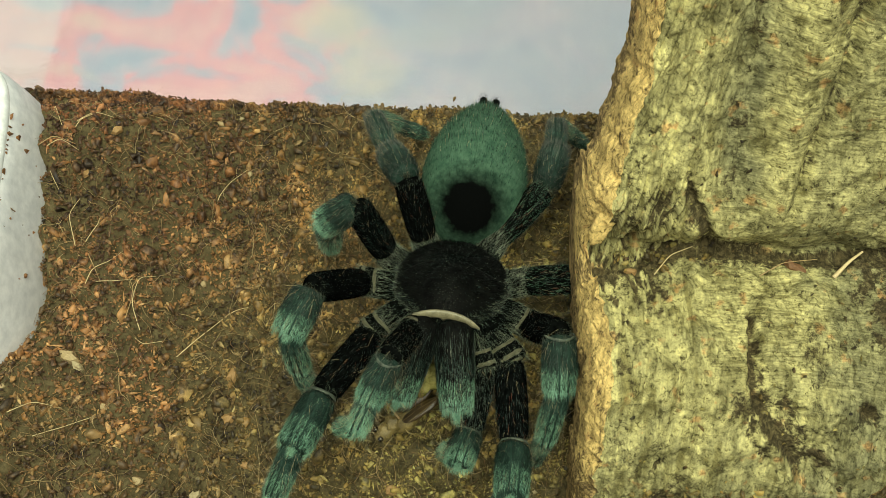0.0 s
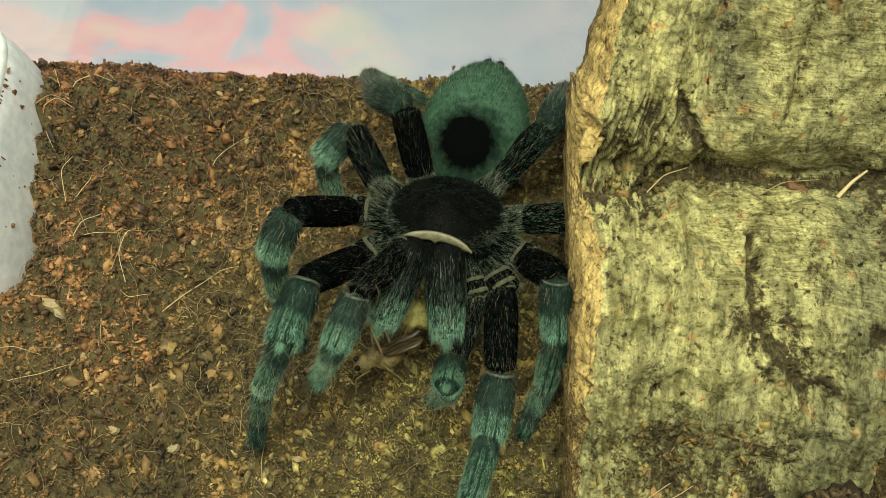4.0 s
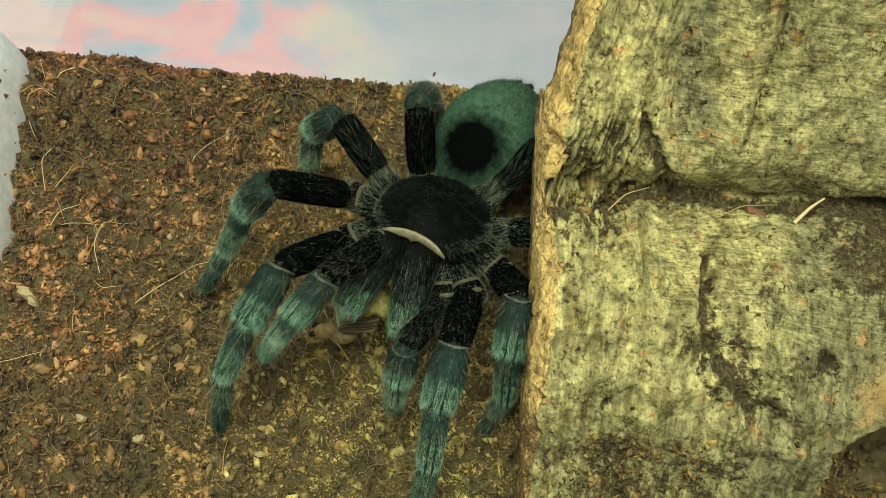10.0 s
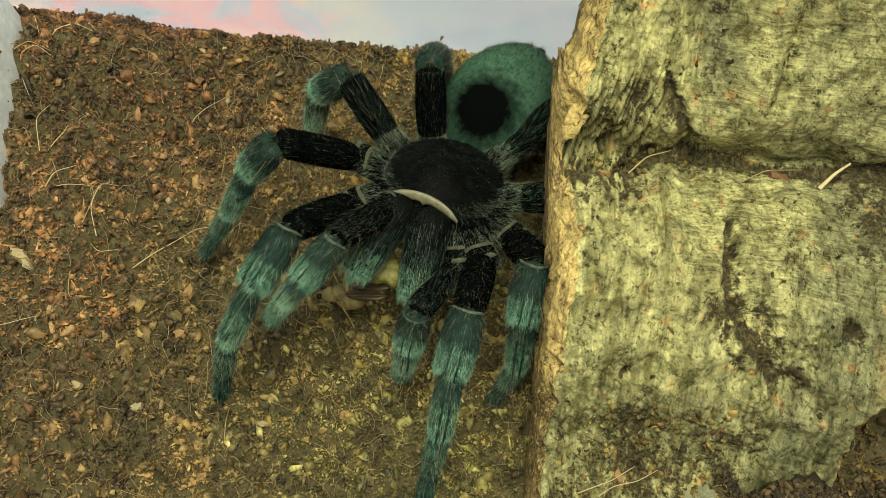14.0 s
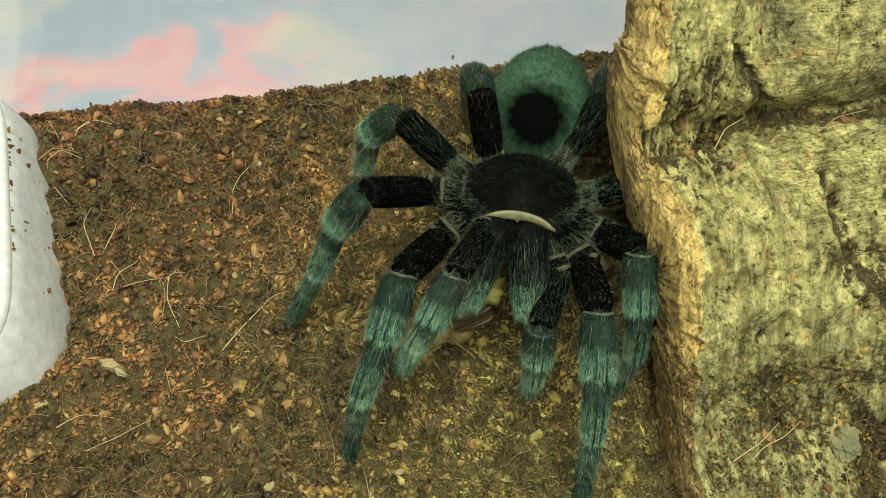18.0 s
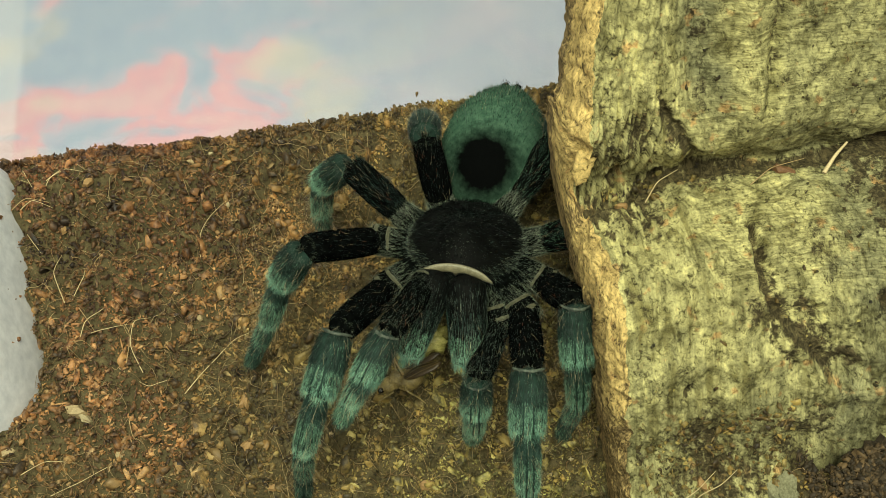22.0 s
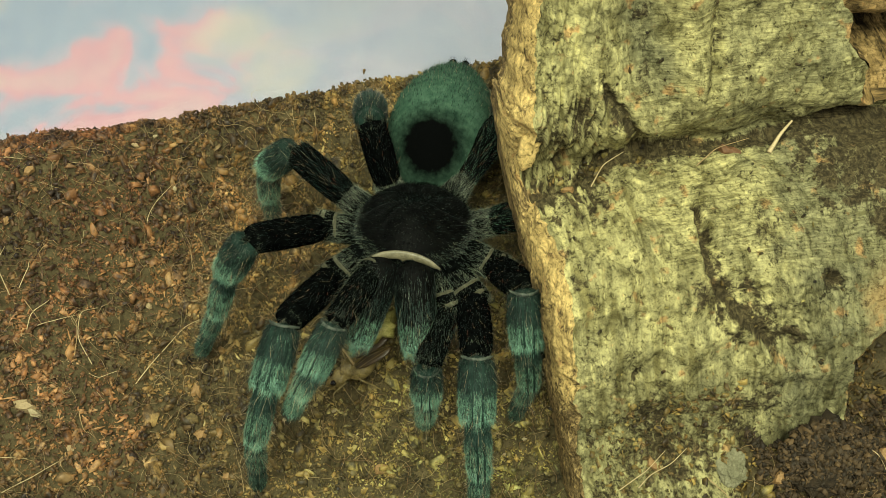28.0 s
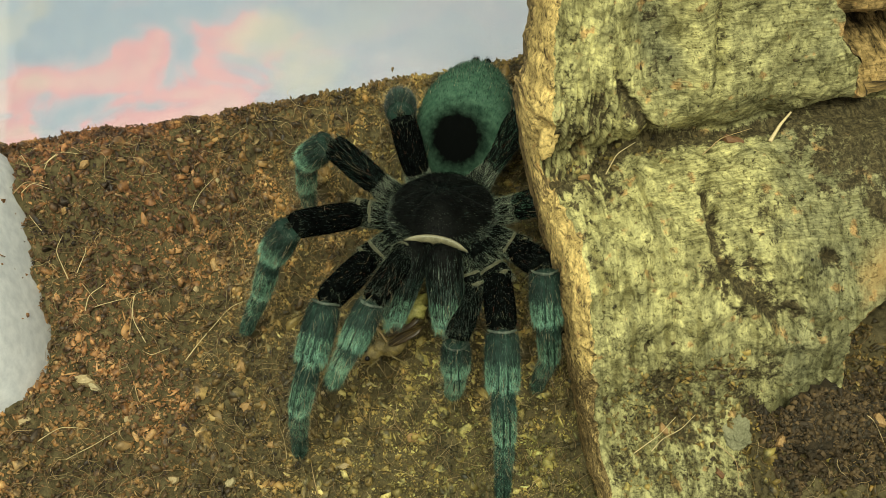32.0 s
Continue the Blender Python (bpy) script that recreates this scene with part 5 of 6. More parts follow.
PEAT_LUMP = grained("damp_peat", (0.010, 0.008, 0.004), (0.045, 0.031, 0.015), 700.0, 0.8, 0.8, 0.3)
v, f = flakes(9000, (0.35, 1.5), 67, (46, 100, -62, -38), 0.2, 0.7, 5, peat_zone)
tagged(fast_mesh("peat_crumbs", v, f, PEAT, None, True), "dark damp peat crumbs round the bark foot", "soil", kind="stuff")


def peat_clump(x, y, z, sx, sy, sz, mat, label, seed):
    bm = bmesh.new()
    bmesh.ops.create_icosphere(bm, subdivisions=4, radius=1.0)
    for v in bm.verts:
        k = 1 + 0.30 * noise.fractal(v.co * 1.8 + Vector((seed, 0, 0)), 0.8, 2.1, 4) + 0.14 * noise.fractal(v.co * 6 + Vector((0, seed, 0)), 0.8, 2.1, 3)
        v.co = Vector((v.co.x * sx * k, v.co.y * sy * k, v.co.z * sz * k)) * MM
    ob = single("peat_clump" if "peat" in label else "bark_crumb", bm, mat, label, "clump")
    ob.matrix_world = pose(x * MM, y * MM, z * MM, 0, 0, seed * 40)
    return ob


r = np.random.RandomState(68)
a, q = r.uniform(0, 2 * np.pi, 1500), np.sqrt(r.uniform(0, 1, 1500))
lump_z = soil_z(60.5, -50.0)
crumbs_at("clump_crumbs", np.stack([60.5 + 8.4 * q * np.cos(a), -50 + 6.0 * q * np.sin(a), lump_z - 0.2 + 3.4 * np.sqrt(1 - 0.95 * q ** 2) + r.uniform(-0.4, 0.4, 1500)], -1), (0.4, 1.5), 69, PEAT, "dark crumbs of damp peat on the clump")
peat_clump(60.5, -50.0, lump_z - 0.5, 7.6, 5.4, 3.4, PEAT_LUMP, "dark brown damp peat clump at the bark foot", 1.0)
CRUST = grained("pale_crust", (0.12, 0.12, 0.062), (0.30, 0.29, 0.17), 500.0, 0.85, 0.6)
peat_clump(45.0, -48.0, soil_z(45, -48) - 0.5, 3.4, 2.6, 1.5, CRUST, "pale grey-green piece of bark crust on the soil", 2.0)


# specks of soil on the clear wall and on the dish
def speck(x, y, z, size, seed, label):
    v, f = flakes(1, (size, size * 1.1), seed, (0, 1, 0, 1), 0.0, 0.5)
    v = v - v.mean(0) + np.array((x, y, z))
    return tagged(fast_mesh("soil_speck", v, f, CRUMB), label, "soil speck", group="soil specks")


speck(-6.4, 50.8, 7.7, 0.9, 81, "dark speck of soil stuck to the clear wall")
rr = np.random.RandomState(82)
for k in range(34):
    w, zz = rr.uniform(-16, 21), rr.choice((rr.uniform(17.0, 29.0), 30.6))
    side = float(np.interp(zz, [13, 20, 27, 30.6], [28.6, 27.7, 26.4, 25.5]))
    turn = radians(5.0)
    speck(-118.2 + side * math.cos(turn) - w * math.sin(turn), 12.0 + side * math.sin(turn) + w * math.cos(turn), -6 + zz, rr.uniform(0.3, 1.1), 90 + k, "dark speck of soil stuck to the white dish")


# ---------- cricket ----------
CHITIN = grained("brown_chitin", (0.014, 0.009, 0.003), (0.050, 0.030, 0.009), 500.0, 0.36, 0.12, 0.5)
CHITIN_TAN = grained("tan_chitin", (0.058, 0.043, 0.014), (0.31, 0.235, 0.085), 500.0, 0.35, 0.25, 0.5)
WET = grained("wet_yellow_flesh", (0.13, 0.125, 0.028), (0.40, 0.36, 0.11), 700.0, 0.15, 0.25, 0.7)
EYE = material("black_eye", 0.08)[0]
EYE.node_tree.nodes["Principled BSDF"].inputs["Base Color"].default_value = (0.006, 0.005, 0.005, 1)


def blob(name, centre, size, mat, parent, label="", rough=0.06, seed=1.0, turn=(0, 0, 0)):
    bm = bmesh.new()
    bmesh.ops.create_icosphere(bm, subdivisions=3, radius=1.0)
    rot = Euler([radians(a) for a in turn]).to_matrix()
    for v in bm.verts:
        k = 1 + 1.8 * rough * noise.fractal(v.co * 2.2 + Vector((seed, 0, 0)), 0.8, 2.1, 3)
        v.co = (rot @ Vector((v.co.x * size[0] * k, v.co.y * size[1] * k, v.co.z * size[2] * k)) + Vector(centre)) * MM
    for f in bm.faces:
        f.smooth = True
    return part(name, bm, mat, parent, label)


def shin(name, pts, radius, mat, parent, label=""):
    p = np.array(pts, float)
    t = np.linspace(0, len(p) - 1, 12)
    q = np.stack([np.interp(t, np.arange(len(p)), p[:, k]) for k in range(3)], -1)
    v, f = strands([q], radius, 5, 6)
    ob = fast_mesh(name, v, f, mat, parent, True)
    return tagged(ob, label) if label else ob


def cricket():
    """Half-eaten prey: x runs from its head (negative) to the tail; built round its middle."""
    root = tagged(new("cricket"), "half-eaten brown cricket held in the tarantula's jaws", "cricket")
    head = blob("head", (-5.6, 0.0, 0.2), (1.9, 1.7, 1.4), CHITIN_TAN, root, "crumpled tan head", 0.22)
    for sx in (-1, 1):
        blob("eye", (-6.8, 1.1 * sx, 0.9), (0.6, 0.5, 0.6), EYE, head)
    blob("collar", (-3.4, 0.4, 0.3), (1.5, 1.8, 1.5), CHITIN_TAN, root, "tan collar plate", 0.2, 4.0)
    for k, (y, z, tilt) in enumerate(((1.2, 1.2, 12), (-1.2, 1.0, -12))):
        blob("wing", (2.8, y, z + 0.4), (4.0, 1.4, 0.6), CHITIN, root, "dark brown folded wing", 0.05, 3.0 + k, (tilt, 4, 0))
        for w in (-0.9, 0.0, 0.9):
            shin("wing_vein", [(-1.0, y + w, z + 1.0), (2.5, y + w * 0.9, z + 1.45 - 0.25 * abs(w)), (6.6, y + w * 0.4, z + 0.8)], 0.05, CHITIN_TAN, root, "tan ridge on the wing")
    blob("flesh", (7.0, 2.4, 4.0), (3.2, 2.7, 2.8), WET, root, "wet yellow-green chewed flesh", 0.34, 9.0)
    blob("thorax", (-1.2, 0, -0.8), (3.0, 2.2, 1.8), CHITIN_TAN, root)
    for k, pts in enumerate(([(-2, -1.5, 0), (-1.5, -3.2, 0.4), (-0.6, -3.8, -2.0), (-0.2, -4.2, -4.0)], [(-4, 2, 0), (-5.5, 4.0, 2.0), (-7.5, 3.6, -1.0)],
                             [(-3, 1.5, 1.0), (-2.4, 3.8, 3.2), (-3.0, 4.4, 0.0)], [(-1, 2, 1.0), (0.2, 3.6, 4.4), (0.0, 5.0, 0.5)], [(-5, -1.5, -0.5), (-7.5, -3.0, 0.6), (-9.0, -4.0, -2.0)])):
        shin("leg", pts, 0.30 if k == 0 else 0.22, CHITIN_TAN, root, "thin tan leg")
    for pts in ([(-1.8, 0.2, 0.4), (-1.4, 1.2, 3.2), (-1.1, 2.2, 6.0)], [(0.4, 0.6, 1.2), (0.9, 1.6, 4.0), (1.4, 2.2, 6.2)]):
        shin("leg", pts, 0.36, STRAW_TAN, root, "pale stiff leg drawn up to the jaws")
    for sx in (-1, 1):
        shin("antenna", [(-7.2, 0.6 * sx, 1.0), (-9.0, 2.0 * sx, 1.8), (-10.5, 4.0 * sx, 0.4)], 0.07, CHITIN_TAN, root)
    # stiff golden bristles round the bite
    r = np.random.RandomState(71)
    paths = []
    for _ in range(26):
        a = np.array((r.uniform(4.0, 8.5), r.uniform(0.5, 4.5), r.uniform(4.0, 6.4)))
        b = a + np.array((-2.6, -2.6, -0.4)) * r.uniform(0.7, 1.4) + r.normal(0, 0.4, 3)
        paths.append([a, (a + b) / 2 + r.normal(0, 0.15, 3), b])
    v, f = strands(paths, 0.07, 72)
    tagged(fast_mesh("bristles", v, f, FIBRE, root), "golden bristles round the bite")
    return root


CRICKET = cricket()
PREY = [  # seconds, head and tail ends in millimetres
    (0.0, (-17, -25.0, 8.0), (-8.5, -19.5, 12)), (1.0, (-18.7, -23.9, 9.5), (-8.9, -20.3, 13)), (2.0, (-21.4, -22.0, 9.5), (-9.8, -22.0, 13)),
    (3.0, (-21.0, -21.7, 9.5), (-9.5, -20.2, 13)), (4.0, (-18.0, -22.1, 9.5), (-9.3, -19.3, 13)), (7.0, (-19.5, -20.2, 9.5), (-8.8, -19.1, 13)),
    (8.0, (-21.2, -16.6, 9.5), (-11.6, -16.2, 13)), (9.0, (-21.1, -16.3, 9.5), (-10.9, -15.9, 13)), (13.0, (-20.8, -15.2, 9.5), (-10.6, -16.4, 13)),
    (17.5, (-19.4, -16.5, 9), (-10.9, -16.0, 13)), (25.0, (-18.7, -17.2, 9), (-11.0, -16.4, 13)), (31.0, (-19.8, -18.8, 9), (-10.8, -16.0, 13)), (32.0, (-19.4, -18.2, 9), (-11.0, -16.8, 13)),
]


# ---------- how things move ----------
# stances before the last one: where the joints stand, in millimetres
STANCE_START = {
    "l1": [(-19.5, -10.1, 22.4), (-27.2, -24.7, 28.8), (-30.7, -34.6, 32.1), (-34.9, -40.6, 20.3), (-38.1, -34.3, 3.4)],
    "l2": [(-21.9, -0.4, 22.0), (-29.8, -8.2, 36.8), (-33.1, -15.6, 34.6), (-32.5, -17.6, 22.0), (-30.0, -21.1, 12.0)],
    "l3": [(-18.0, 6.4, 19.9), (-23.9, 10.7, 32.1), (-29.7, 9.1, 27.2), (-29.6, 9.3, 17.0), (-29.8, 15.7, 9.3)],
    "l4": [(-11.1, 10.2, 18.1), (-14.8, 17.7, 30.1), (-18.6, 26.1, 25.0), (-23.0, 37.7, 19.7), (-12.9, 39.8, 10.1)],
    "r1": [(5.2, -14.9, 24.4), (6.4, -29.8, 20.6), (5.7, -39.4, 24.6), (0.1, -44.8, 14.7), (-0.0, -50.8, -1.6)],
    "r2": [(9.2, -8.0, 22.3), (13.4, -12.8, 31.6), (13.9, -21.3, 26.3), (12.5, -27.0, 15.4), (11.3, -28.6, 4.0)],
    "r4": [(2.5, 10.9, 18.5), (12.3, 22.3, 19.5), (14.6, 31.4, 19.6), (15.4, 41.3, 13.6), (22.0, 41.8, 5.6)],
    "pl": [(-12.1, -12.0, 28.7), (-15.4, -21.0, 39.4), (-18.6, -26.3, 33.5), (-20.5, -31.3, 32.6), (-23.8, -30.0, 28.5)],
    "pr": [(1.0, -15.7, 23.3), (-1.4, -27.3, 20.2), (-3.0, -32.9, 21.5), (-4.9, -30.2, 16.8), (-5.8, -29.9, 12.3)],
    "cl": [(-10.7, -11.7, 27.8), (-14.4, -22.3, 20.8)],
    "cr": [(-5.0, -12.9, 28.0), (-4.0, -25.2, 24.4)],
    "ab": [(-4.0, 9.4, 18.8), (0.8, 42.8, 16.4)],
}
STANCE_EARLY = {
    "l1": [(-19.6, -9.6, 22.8), (-28.3, -23.9, 28.7), (-31.0, -33.7, 24.4), (-36.4, -38.4, 12.5), (-36.1, -53.7, 22.5)],
    "l2": [(-22.0, 0.1, 22.6), (-30.9, -8.0, 36.7), (-32.9, -15.1, 32.6), (-33.6, -18.4, 20.4), (-31.1, -21.9, 10.4)],
    "l3": [(-18.2, 6.9, 20.5), (-25.1, 19.2, 21.6), (-31.2, 14.2, 21.4), (-30.9, 15.6, 11.3), (-30.0, 21.1, 2.9)],
    "l4": [(-11.3, 10.7, 18.4), (-15.2, 19.9, 29.1), (-20.8, 27.2, 23.9), (-24.4, 38.6, 17.6), (-13.3, 40.2, 8.9)],
    "r1": [(5.1, -14.6, 24.0), (6.2, -30.0, 24.5), (4.6, -39.4, 20.5), (1.4, -48.4, 12.3), (-0.9, -50.2, -4.9)],
    "r2": [(9.0, -7.8, 21.8), (14.0, -12.7, 30.5), (13.3, -21.4, 25.6), (12.0, -26.0, 14.2), (11.5, -27.4, 2.7)],
    "r4": [(2.3, 11.3, 18.4), (11.9, 22.2, 22.2), (14.1, 31.3, 20.6), (15.6, 40.9, 14.3), (21.8, 41.6, 6.1)],
    "pl": [(-12.1, -11.6, 28.9), (-19.8, -23.7, 28.6), (-22.2, -31.6, 26.4), (-23.7, -32.4, 21.3), (-24.4, -36.8, 24.2)],
    "pr": [(0.8, -15.4, 23.0), (-1.7, -26.0, 17.6), (-2.8, -31.4, 20.2), (-3.0, -31.9, 14.5), (-5.9, -29.9, 11.6)],
    "cl": [(-10.7, -11.4, 27.9), (-14.5, -20.1, 18.7)],
    "cr": [(-5.0, -12.5, 27.9), (-5.2, -23.9, 22.0)],
    "ab": [(-4.2, 9.8, 18.9), (0.4, 43.0, 14.2)],
}
STANCE_STRETCH = {
    "l1": [(-20.5, -9.4, 23.2), (-29.3, -22.4, 31.5), (-35.5, -30.9, 28.6), (-42.1, -39.6, 20.0), (-48.7, -40.4, 2.9)],
    "l2": [(-22.7, 0.4, 23.0), (-30.8, -8.5, 37.1), (-33.1, -15.5, 33.2), (-34.6, -17.8, 20.7), (-32.1, -21.3, 10.7)],
    "l3": [(-18.8, 7.1, 20.7), (-25.7, 19.4, 21.3), (-31.0, 13.8, 21.5), (-30.9, 14.2, 11.3), (-30.1, 20.6, 3.5)],
    "l4": [(-11.9, 10.7, 18.5), (-15.4, 19.1, 30.0), (-21.2, 26.6, 25.2), (-23.8, 37.6, 17.9), (-13.0, 39.8, 9.0)],
    "r1": [(4.1, -14.8, 23.7), (4.7, -30.3, 23.9), (3.2, -40.3, 21.6), (0.6, -47.9, 11.9), (-0.4, -50.7, -5.2)],
    "r2": [(8.2, -8.1, 21.5), (9.2, -5.0, 32.2), (11.0, -14.2, 28.4), (12.3, -21.1, 18.2), (10.9, -31.5, 13.3)],
    "r4": [(1.7, 11.0, 18.1), (11.6, 19.1, 26.2), (13.7, 27.8, 23.3), (15.0, 37.6, 17.3), (20.5, 40.0, 8.9)],
    "pl": [(-12.9, -11.5, 29.1), (-19.2, -23.0, 34.9), (-22.0, -31.0, 36.5), (-23.9, -32.8, 31.9), (-26.3, -34.5, 27.4)],
    "pr": [(-0.2, -15.6, 22.9), (-3.5, -27.2, 21.3), (-4.4, -32.1, 24.8), (-4.7, -31.8, 19.0), (-5.5, -30.6, 14.6)],
    "cl": [(-11.5, -11.3, 28.0), (-16.0, -18.3, 17.8)],
    "cr": [(-5.8, -12.6, 27.9), (-7.2, -23.8, 21.9)],
    "ab": [(-4.8, 9.7, 18.8), (0.8, 43.0, 15.8)],
}
STANCE_FEED = {
    "l1": [(-19.0, -8.4, 23.7), (-26.4, -20.2, 34.6), (-28.6, -31.0, 34.8), (-33.4, -33.9, 22.1), (-37.4, -36.6, 4.4)],
    "l2": [(-21.1, 1.4, 23.5), (-30.4, -7.9, 36.5), (-33.6, -12.6, 30.3), (-34.6, -13.1, 17.6), (-32.1, -16.6, 7.6)],
    "l3": [(-17.2, 8.1, 21.3), (-24.2, 20.3, 23.5), (-29.3, 15.1, 20.8), (-28.3, 13.6, 10.8), (-29.9, 20.4, 3.6)],
    "l4": [(-10.3, 11.8, 19.2), (-13.6, 19.7, 31.1), (-19.9, 27.0, 26.7), (-22.6, 37.6, 18.9), (-12.4, 39.8, 9.4)],
    "r1": [(5.6, -13.8, 24.8), (5.7, -29.1, 22.4), (4.3, -38.7, 18.6), (1.9, -50.4, 22.3), (0.3, -49.6, 5.0)],
    "r2": [(9.7, -7.0, 22.6), (14.6, -14.4, 29.5), (15.4, -21.1, 22.1), (13.9, -25.4, 10.6), (10.4, -31.4, 1.4)],
    "r4": [(3.4, 12.1, 19.2), (13.4, 22.7, 22.9), (16.3, 31.3, 20.3), (17.4, 40.3, 13.2), (23.2, 41.6, 4.7)],
    "pl": [(-11.5, -10.5, 29.7), (-17.7, -22.3, 34.9), (-20.6, -29.7, 31.8), (-22.4, -30.4, 26.8), (-24.6, -32.5, 22.3)],
    "pr": [(1.4, -14.5, 23.8), (-2.3, -25.1, 19.0), (-2.9, -30.6, 21.4), (-3.0, -30.6, 15.7), (-5.6, -29.9, 12.0)],
    "cl": [(-10.1, -10.3, 28.7), (-14.6, -21.5, 23.5)],
    "cr": [(-4.4, -11.5, 28.8), (-3.6, -23.0, 23.0)],
    "ab": [(-3.2, 10.8, 19.7), (2.4, 43.7, 14.4)],
}
STANCE_FEED_LATE = {
    "l1": [(-19.0, -8.4, 23.8), (-27.0, -20.2, 34.3), (-29.8, -30.0, 30.2), (-34.0, -33.1, 17.2), (-38.1, -35.2, -0.5)],
    "l2": [(-21.2, 1.4, 23.5), (-31.0, -7.7, 36.4), (-33.7, -12.6, 30.1), (-34.6, -12.4, 17.4), (-32.1, -15.9, 7.4)],
    "l3": [(-17.3, 8.1, 21.3), (-23.9, 20.1, 25.0), (-29.0, 14.8, 22.2), (-28.5, 12.1, 12.4), (-29.7, 19.0, 5.1)],
    "l4": [(-10.4, 11.8, 19.2), (-15.6, 21.2, 29.2), (-20.4, 29.2, 24.2), (-23.4, 39.7, 16.3), (-12.1, 40.8, 7.8)],
    "r1": [(5.6, -13.7, 24.8), (5.7, -28.7, 20.9), (4.7, -38.3, 17.1), (2.2, -49.9, 21.2), (0.2, -49.5, 3.9)],
    "r2": [(9.7, -7.0, 22.6), (15.0, -14.3, 29.2), (16.1, -19.9, 20.9), (13.2, -25.8, 10.4), (10.3, -31.4, 0.8)],
    "r4": [(3.3, 12.1, 19.1), (13.5, 22.6, 22.4), (16.2, 31.5, 20.5), (17.4, 40.6, 13.5), (23.1, 41.6, 4.9)],
    "pl": [(-11.5, -10.5, 29.8), (-17.5, -22.1, 35.7), (-20.8, -29.4, 32.6), (-22.7, -31.7, 28.1), (-24.7, -33.7, 23.6)],
    "pr": [(1.3, -14.5, 23.9), (-2.3, -25.1, 19.0), (-2.8, -30.8, 20.9), (-3.3, -30.5, 15.2), (-6.0, -29.8, 11.5)],
    "cl": [(-10.1, -10.2, 28.8), (-15.3, -19.4, 20.9)],
    "cr": [(-4.4, -11.5, 28.8), (-3.9, -21.8, 21.1)],
    "ab": [(-3.3, 10.8, 19.7), (2.6, 43.7, 14.3)],
}
STANCE_TURN = {
    "l1": [(-16.9, -5.3, 23.8), (-25.5, -17.2, 33.6), (-29.1, -27.2, 30.9), (-34.0, -32.2, 18.8), (-37.9, -34.6, 1.1)],
    "l2": [(-17.9, 4.7, 23.9), (-30.5, -3.9, 34.4), (-34.0, -8.4, 28.3), (-35.9, -9.1, 15.7), (-37.9, -13.6, 5.7)],
    "l3": [(-13.2, 11.0, 22.0), (-21.2, 19.3, 30.3), (-26.3, 14.0, 27.6), (-27.7, 13.6, 17.5), (-29.1, 18.2, 8.6)],
    "l4": [(-5.8, 13.9, 20.3), (-6.5, 21.3, 32.9), (-6.6, 29.6, 26.8), (-5.8, 36.3, 15.4), (-5.0, 41.6, 2.6)],
    "r1": [(6.8, -13.5, 25.2), (4.5, -27.1, 32.3), (3.4, -36.6, 28.2), (1.9, -43.1, 17.5), (0.7, -44.7, 0.3)],
    "r2": [(11.8, -7.2, 23.5), (15.5, -15.6, 29.9), (16.1, -21.5, 21.8), (13.4, -24.9, 10.2), (10.3, -29.8, 0.2)],
    "r4": [(7.8, 12.6, 20.6), (10.5, 24.3, 11.6), (16.5, 28.6, 17.4), (23.2, 36.1, 11.7), (24.8, 41.4, 3.0)],
    "pl": [(-9.9, -8.5, 29.9), (-17.3, -18.7, 36.6), (-21.1, -25.8, 33.7), (-23.4, -26.6, 28.9), (-25.4, -27.2, 23.9)],
    "pr": [(2.6, -13.7, 24.1), (-2.9, -23.7, 19.8), (-3.9, -29.3, 21.9), (-4.1, -28.2, 16.3), (-5.7, -29.6, 12.2)],
    "cl": [(-8.5, -8.4, 28.9), (-14.4, -17.5, 21.5)],
    "cr": [(-2.9, -10.3, 29.0), (-2.0, -21.7, 23.1)],
    "ab": [(1.1, 12.1, 20.9), (13.7, 43.4, 22.1)],
}
STANCE_TURNED = {
    "l1": [(-17.2, -5.2, 23.7), (-25.9, -17.0, 33.6), (-29.2, -27.3, 32.0), (-34.6, -31.4, 19.8), (-37.5, -35.0, 2.1)],
    "l2": [(-18.0, 4.8, 23.6), (-30.2, -1.9, 35.9), (-34.3, -8.5, 33.0), (-39.1, -9.9, 21.2), (-44.0, -10.1, 9.1)],
    "l3": [(-13.2, 10.9, 21.8), (-20.9, 19.5, 30.0), (-26.4, 14.5, 27.6), (-27.4, 14.1, 17.4), (-29.0, 18.4, 8.4)],
    "l4": [(-5.7, 13.7, 20.0), (-6.0, 20.4, 33.0), (-5.7, 29.1, 26.9), (-5.2, 36.4, 15.6), (-4.6, 41.4, 2.6)],
    "r1": [(6.4, -13.9, 25.3), (4.3, -27.7, 32.1), (3.5, -37.6, 29.0), (2.5, -43.6, 18.0), (1.5, -43.3, 0.6)],
    "r2": [(11.5, -7.7, 23.4), (16.0, -15.7, 29.8), (15.8, -22.9, 22.9), (14.3, -26.3, 11.1), (11.2, -30.3, 0.7)],
    "pl": [(-10.2, -8.5, 29.8), (-18.0, -19.2, 35.4), (-22.1, -26.2, 32.7), (-24.4, -27.5, 28.0), (-26.3, -28.5, 23.1)],
    "pr": [(2.1, -14.1, 24.2), (-3.5, -24.0, 20.0), (-4.7, -29.5, 22.2), (-5.0, -28.8, 16.4), (-5.9, -29.7, 12.1)],
    "cl": [(-8.8, -8.4, 28.9), (-15.3, -17.4, 21.8)],
    "cr": [(-3.3, -10.4, 29.0), (-3.2, -21.9, 23.3)],
    "ab": [(1.1, 11.7, 20.6), (13.1, 43.1, 16.1)],
}


def between(a, b):
    return {k: [tuple((Vector(p) + Vector(q)) / 2) for p, q in zip(a[k], b[k])] for k in a if k in b}


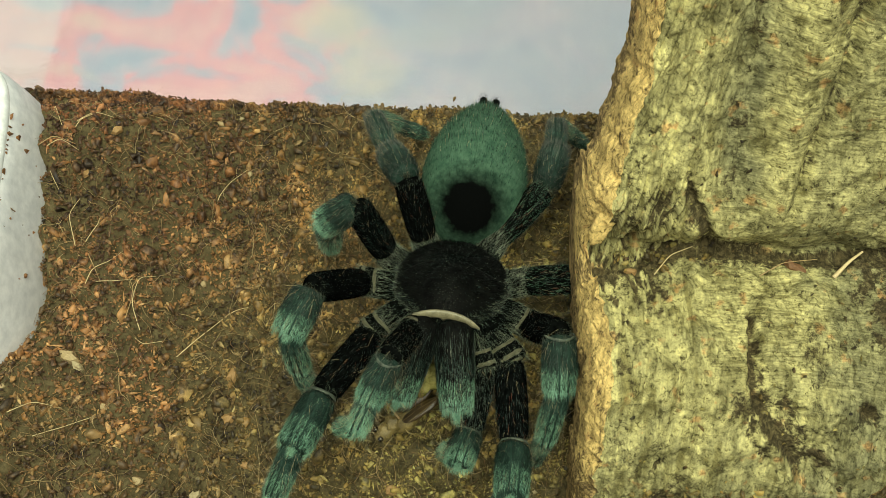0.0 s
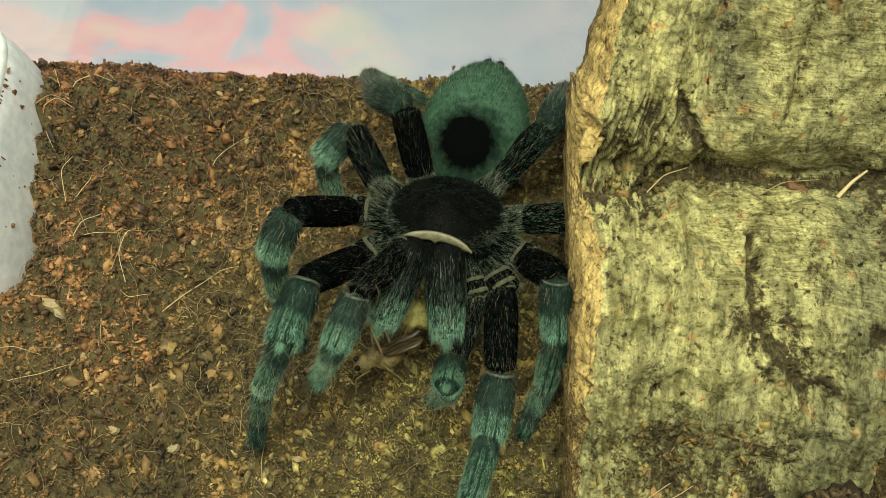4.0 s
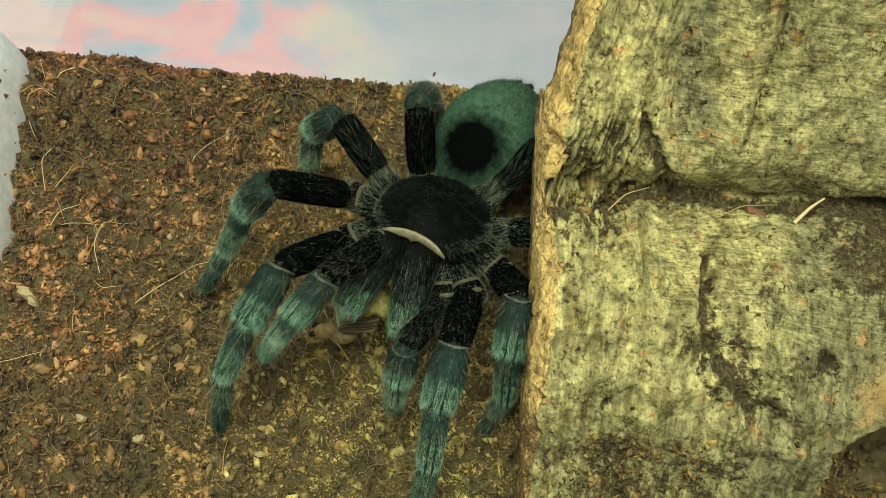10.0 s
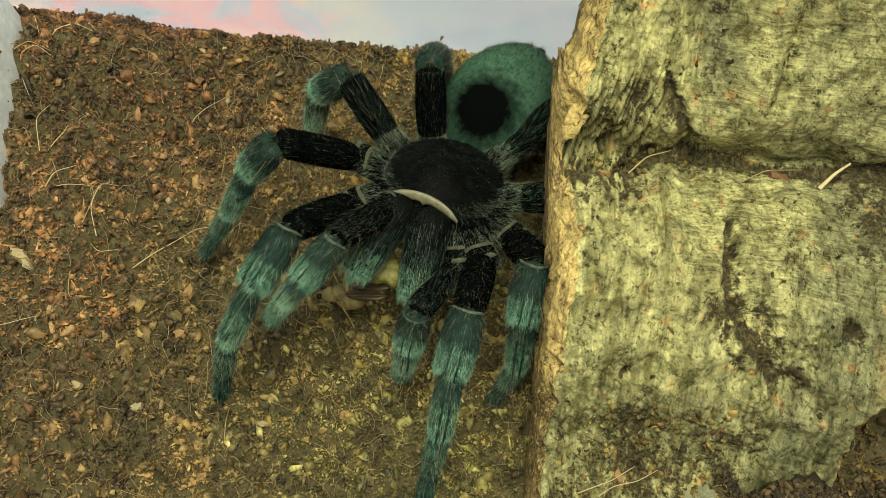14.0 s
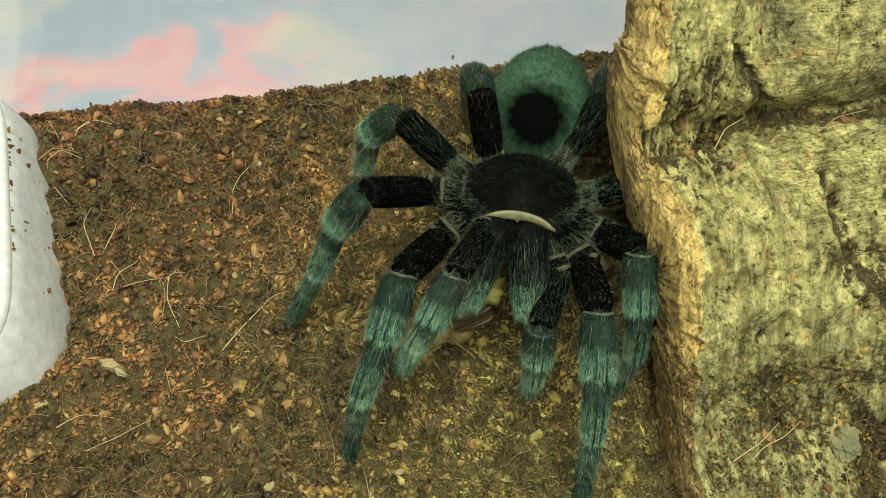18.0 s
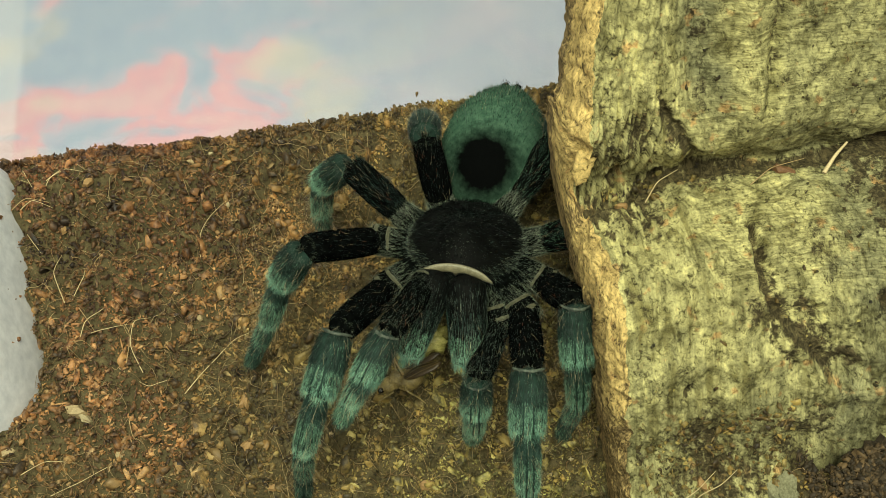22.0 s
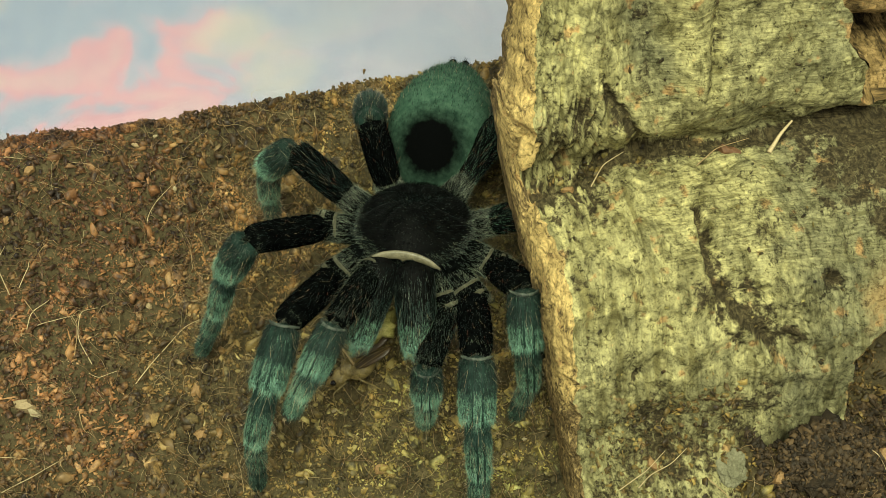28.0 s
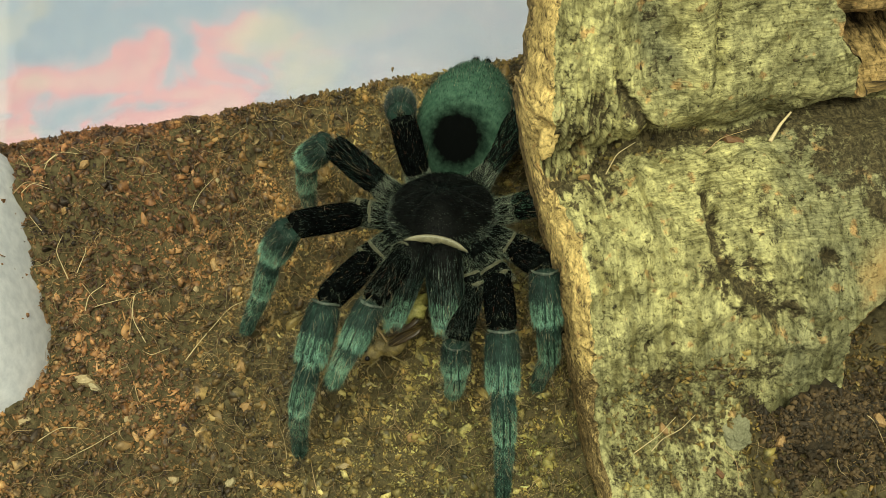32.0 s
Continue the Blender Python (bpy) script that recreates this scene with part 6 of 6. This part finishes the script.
# seconds, body pose (millimetres and degrees from the last one), stance
STEPS = [
    (0, (-4.1, -2.7, -1.4, -2.2, -1.6, 11.1), STANCE_START),
    (0.5, (-4.2, -2.4, -1.3, -1.4, 0.0, 10.5), STANCE_EARLY),
    (1, (-4.2, -2.4, -1.4, -1.3, 0.2, 10.8), STANCE_EARLY),
    (1.5, (-4.1, -2.4, -1.4, -1.0, 0.0, 10.6), STANCE_EARLY),
    (2, (-4.9, -2.4, -1.4, -1.2, 1.6, 9.7), STANCE_STRETCH),
    (2.5, (-4.2, -1.9, -1.0, -1.4, 0.7, 9.5), between(STANCE_STRETCH, STANCE_FEED)),
    (3, (-3.9, -1.4, -0.6, -1.4, 0.7, 9.6), STANCE_FEED),
    (3.5, (-3.4, -1.4, -0.6, -1.4, 0.4, 9.6), STANCE_FEED),
    (4, (-3.4, -1.4, -0.5, -1.3, 0.4, 9.7), STANCE_FEED),
    (4.5, (-3.4, -1.4, -0.5, -1.7, 0.3, 10.0), STANCE_FEED),
    (6.5, (-3.5, -1.4, -0.5, -1.5, 0.9, 10.1), STANCE_FEED_LATE),
    (7, (-3.4, -1.3, -0.5, -1.5, 0.6, 9.9), STANCE_FEED_LATE),
    (7.5, (-2.6, -0.6, -0.0, -0.5, -0.5, 7.3), dict(between(STANCE_FEED_LATE, STANCE_TURN), l4=[(-8, 13, 20), (-9, 19, 33), (-9, 27, 33), (-8.5, 34.5, 29), (-7, 40, 16)])),
    (8, (-0.3, 0.0, 0.2, 0.6, -1.5, 3.1), STANCE_TURN),
    (9, (-0.4, -0.2, 0.1, -0.0, -1.5, 2.0), STANCE_TURNED),
    (10, (0.0, 0.0, 0.0, 0.0, 0.0, 0.0), {}),
    (32, (0.0, 0.0, 0.0, 0.0, 0.0, 0.0), {}),
]


def motions():
    rows, local = [], {}
    for t, (x, y, z, rx, ry, rz), other in STEPS:
        spin = Matrix.Translation(BODY_AT * MM) @ pose(x * MM, y * MM, z * MM, rx, ry, rz) @ Matrix.Translation(-BODY_AT * MM)
        body = spin @ BODY_REST
        rows.append((t, body))
        for key, pieces in SPIDER.items():
            j = joints_at(key, body, other.get(key, SETTLED[key]))
            if key in ("ab", "cl", "cr"):
                back = pose(0, 0, 0) if key == "ab" else pose(0, -3.0 * MM, 0.5 * MM)
                local.setdefault(pieces[0], []).append((t, body.inverted() @ seg_matrix(j[0], j[1]) @ back))
                continue
            base = body @ pieces[-1].matrix_basis
            ends = list(zip(j, j[1:]))
            if key[0] != "p":
                a, b = ends[3]
                mid = a + (b - a) * 0.56
                ends = ends[:3] + [(a, mid), (mid, b)]
            for ob, (a, b) in zip(pieces, ends):
                local.setdefault(ob, []).append((t, base.inverted() @ seg_matrix(a, b)))
    walk(SPIDER_ROOT, rows)
    prey = []
    for t, head, tail in PREY:
        h, e = Vector(head), Vector(tail)
        prey.append((t, seg_matrix((h + e) / 2, (h + e) / 2 + (e - h)) @ pose(0, 0, 0, 0, 0, 90)))
    walk(CRICKET, prey)
    for ob, poses in local.items():
        walk(ob, poses)


motions()
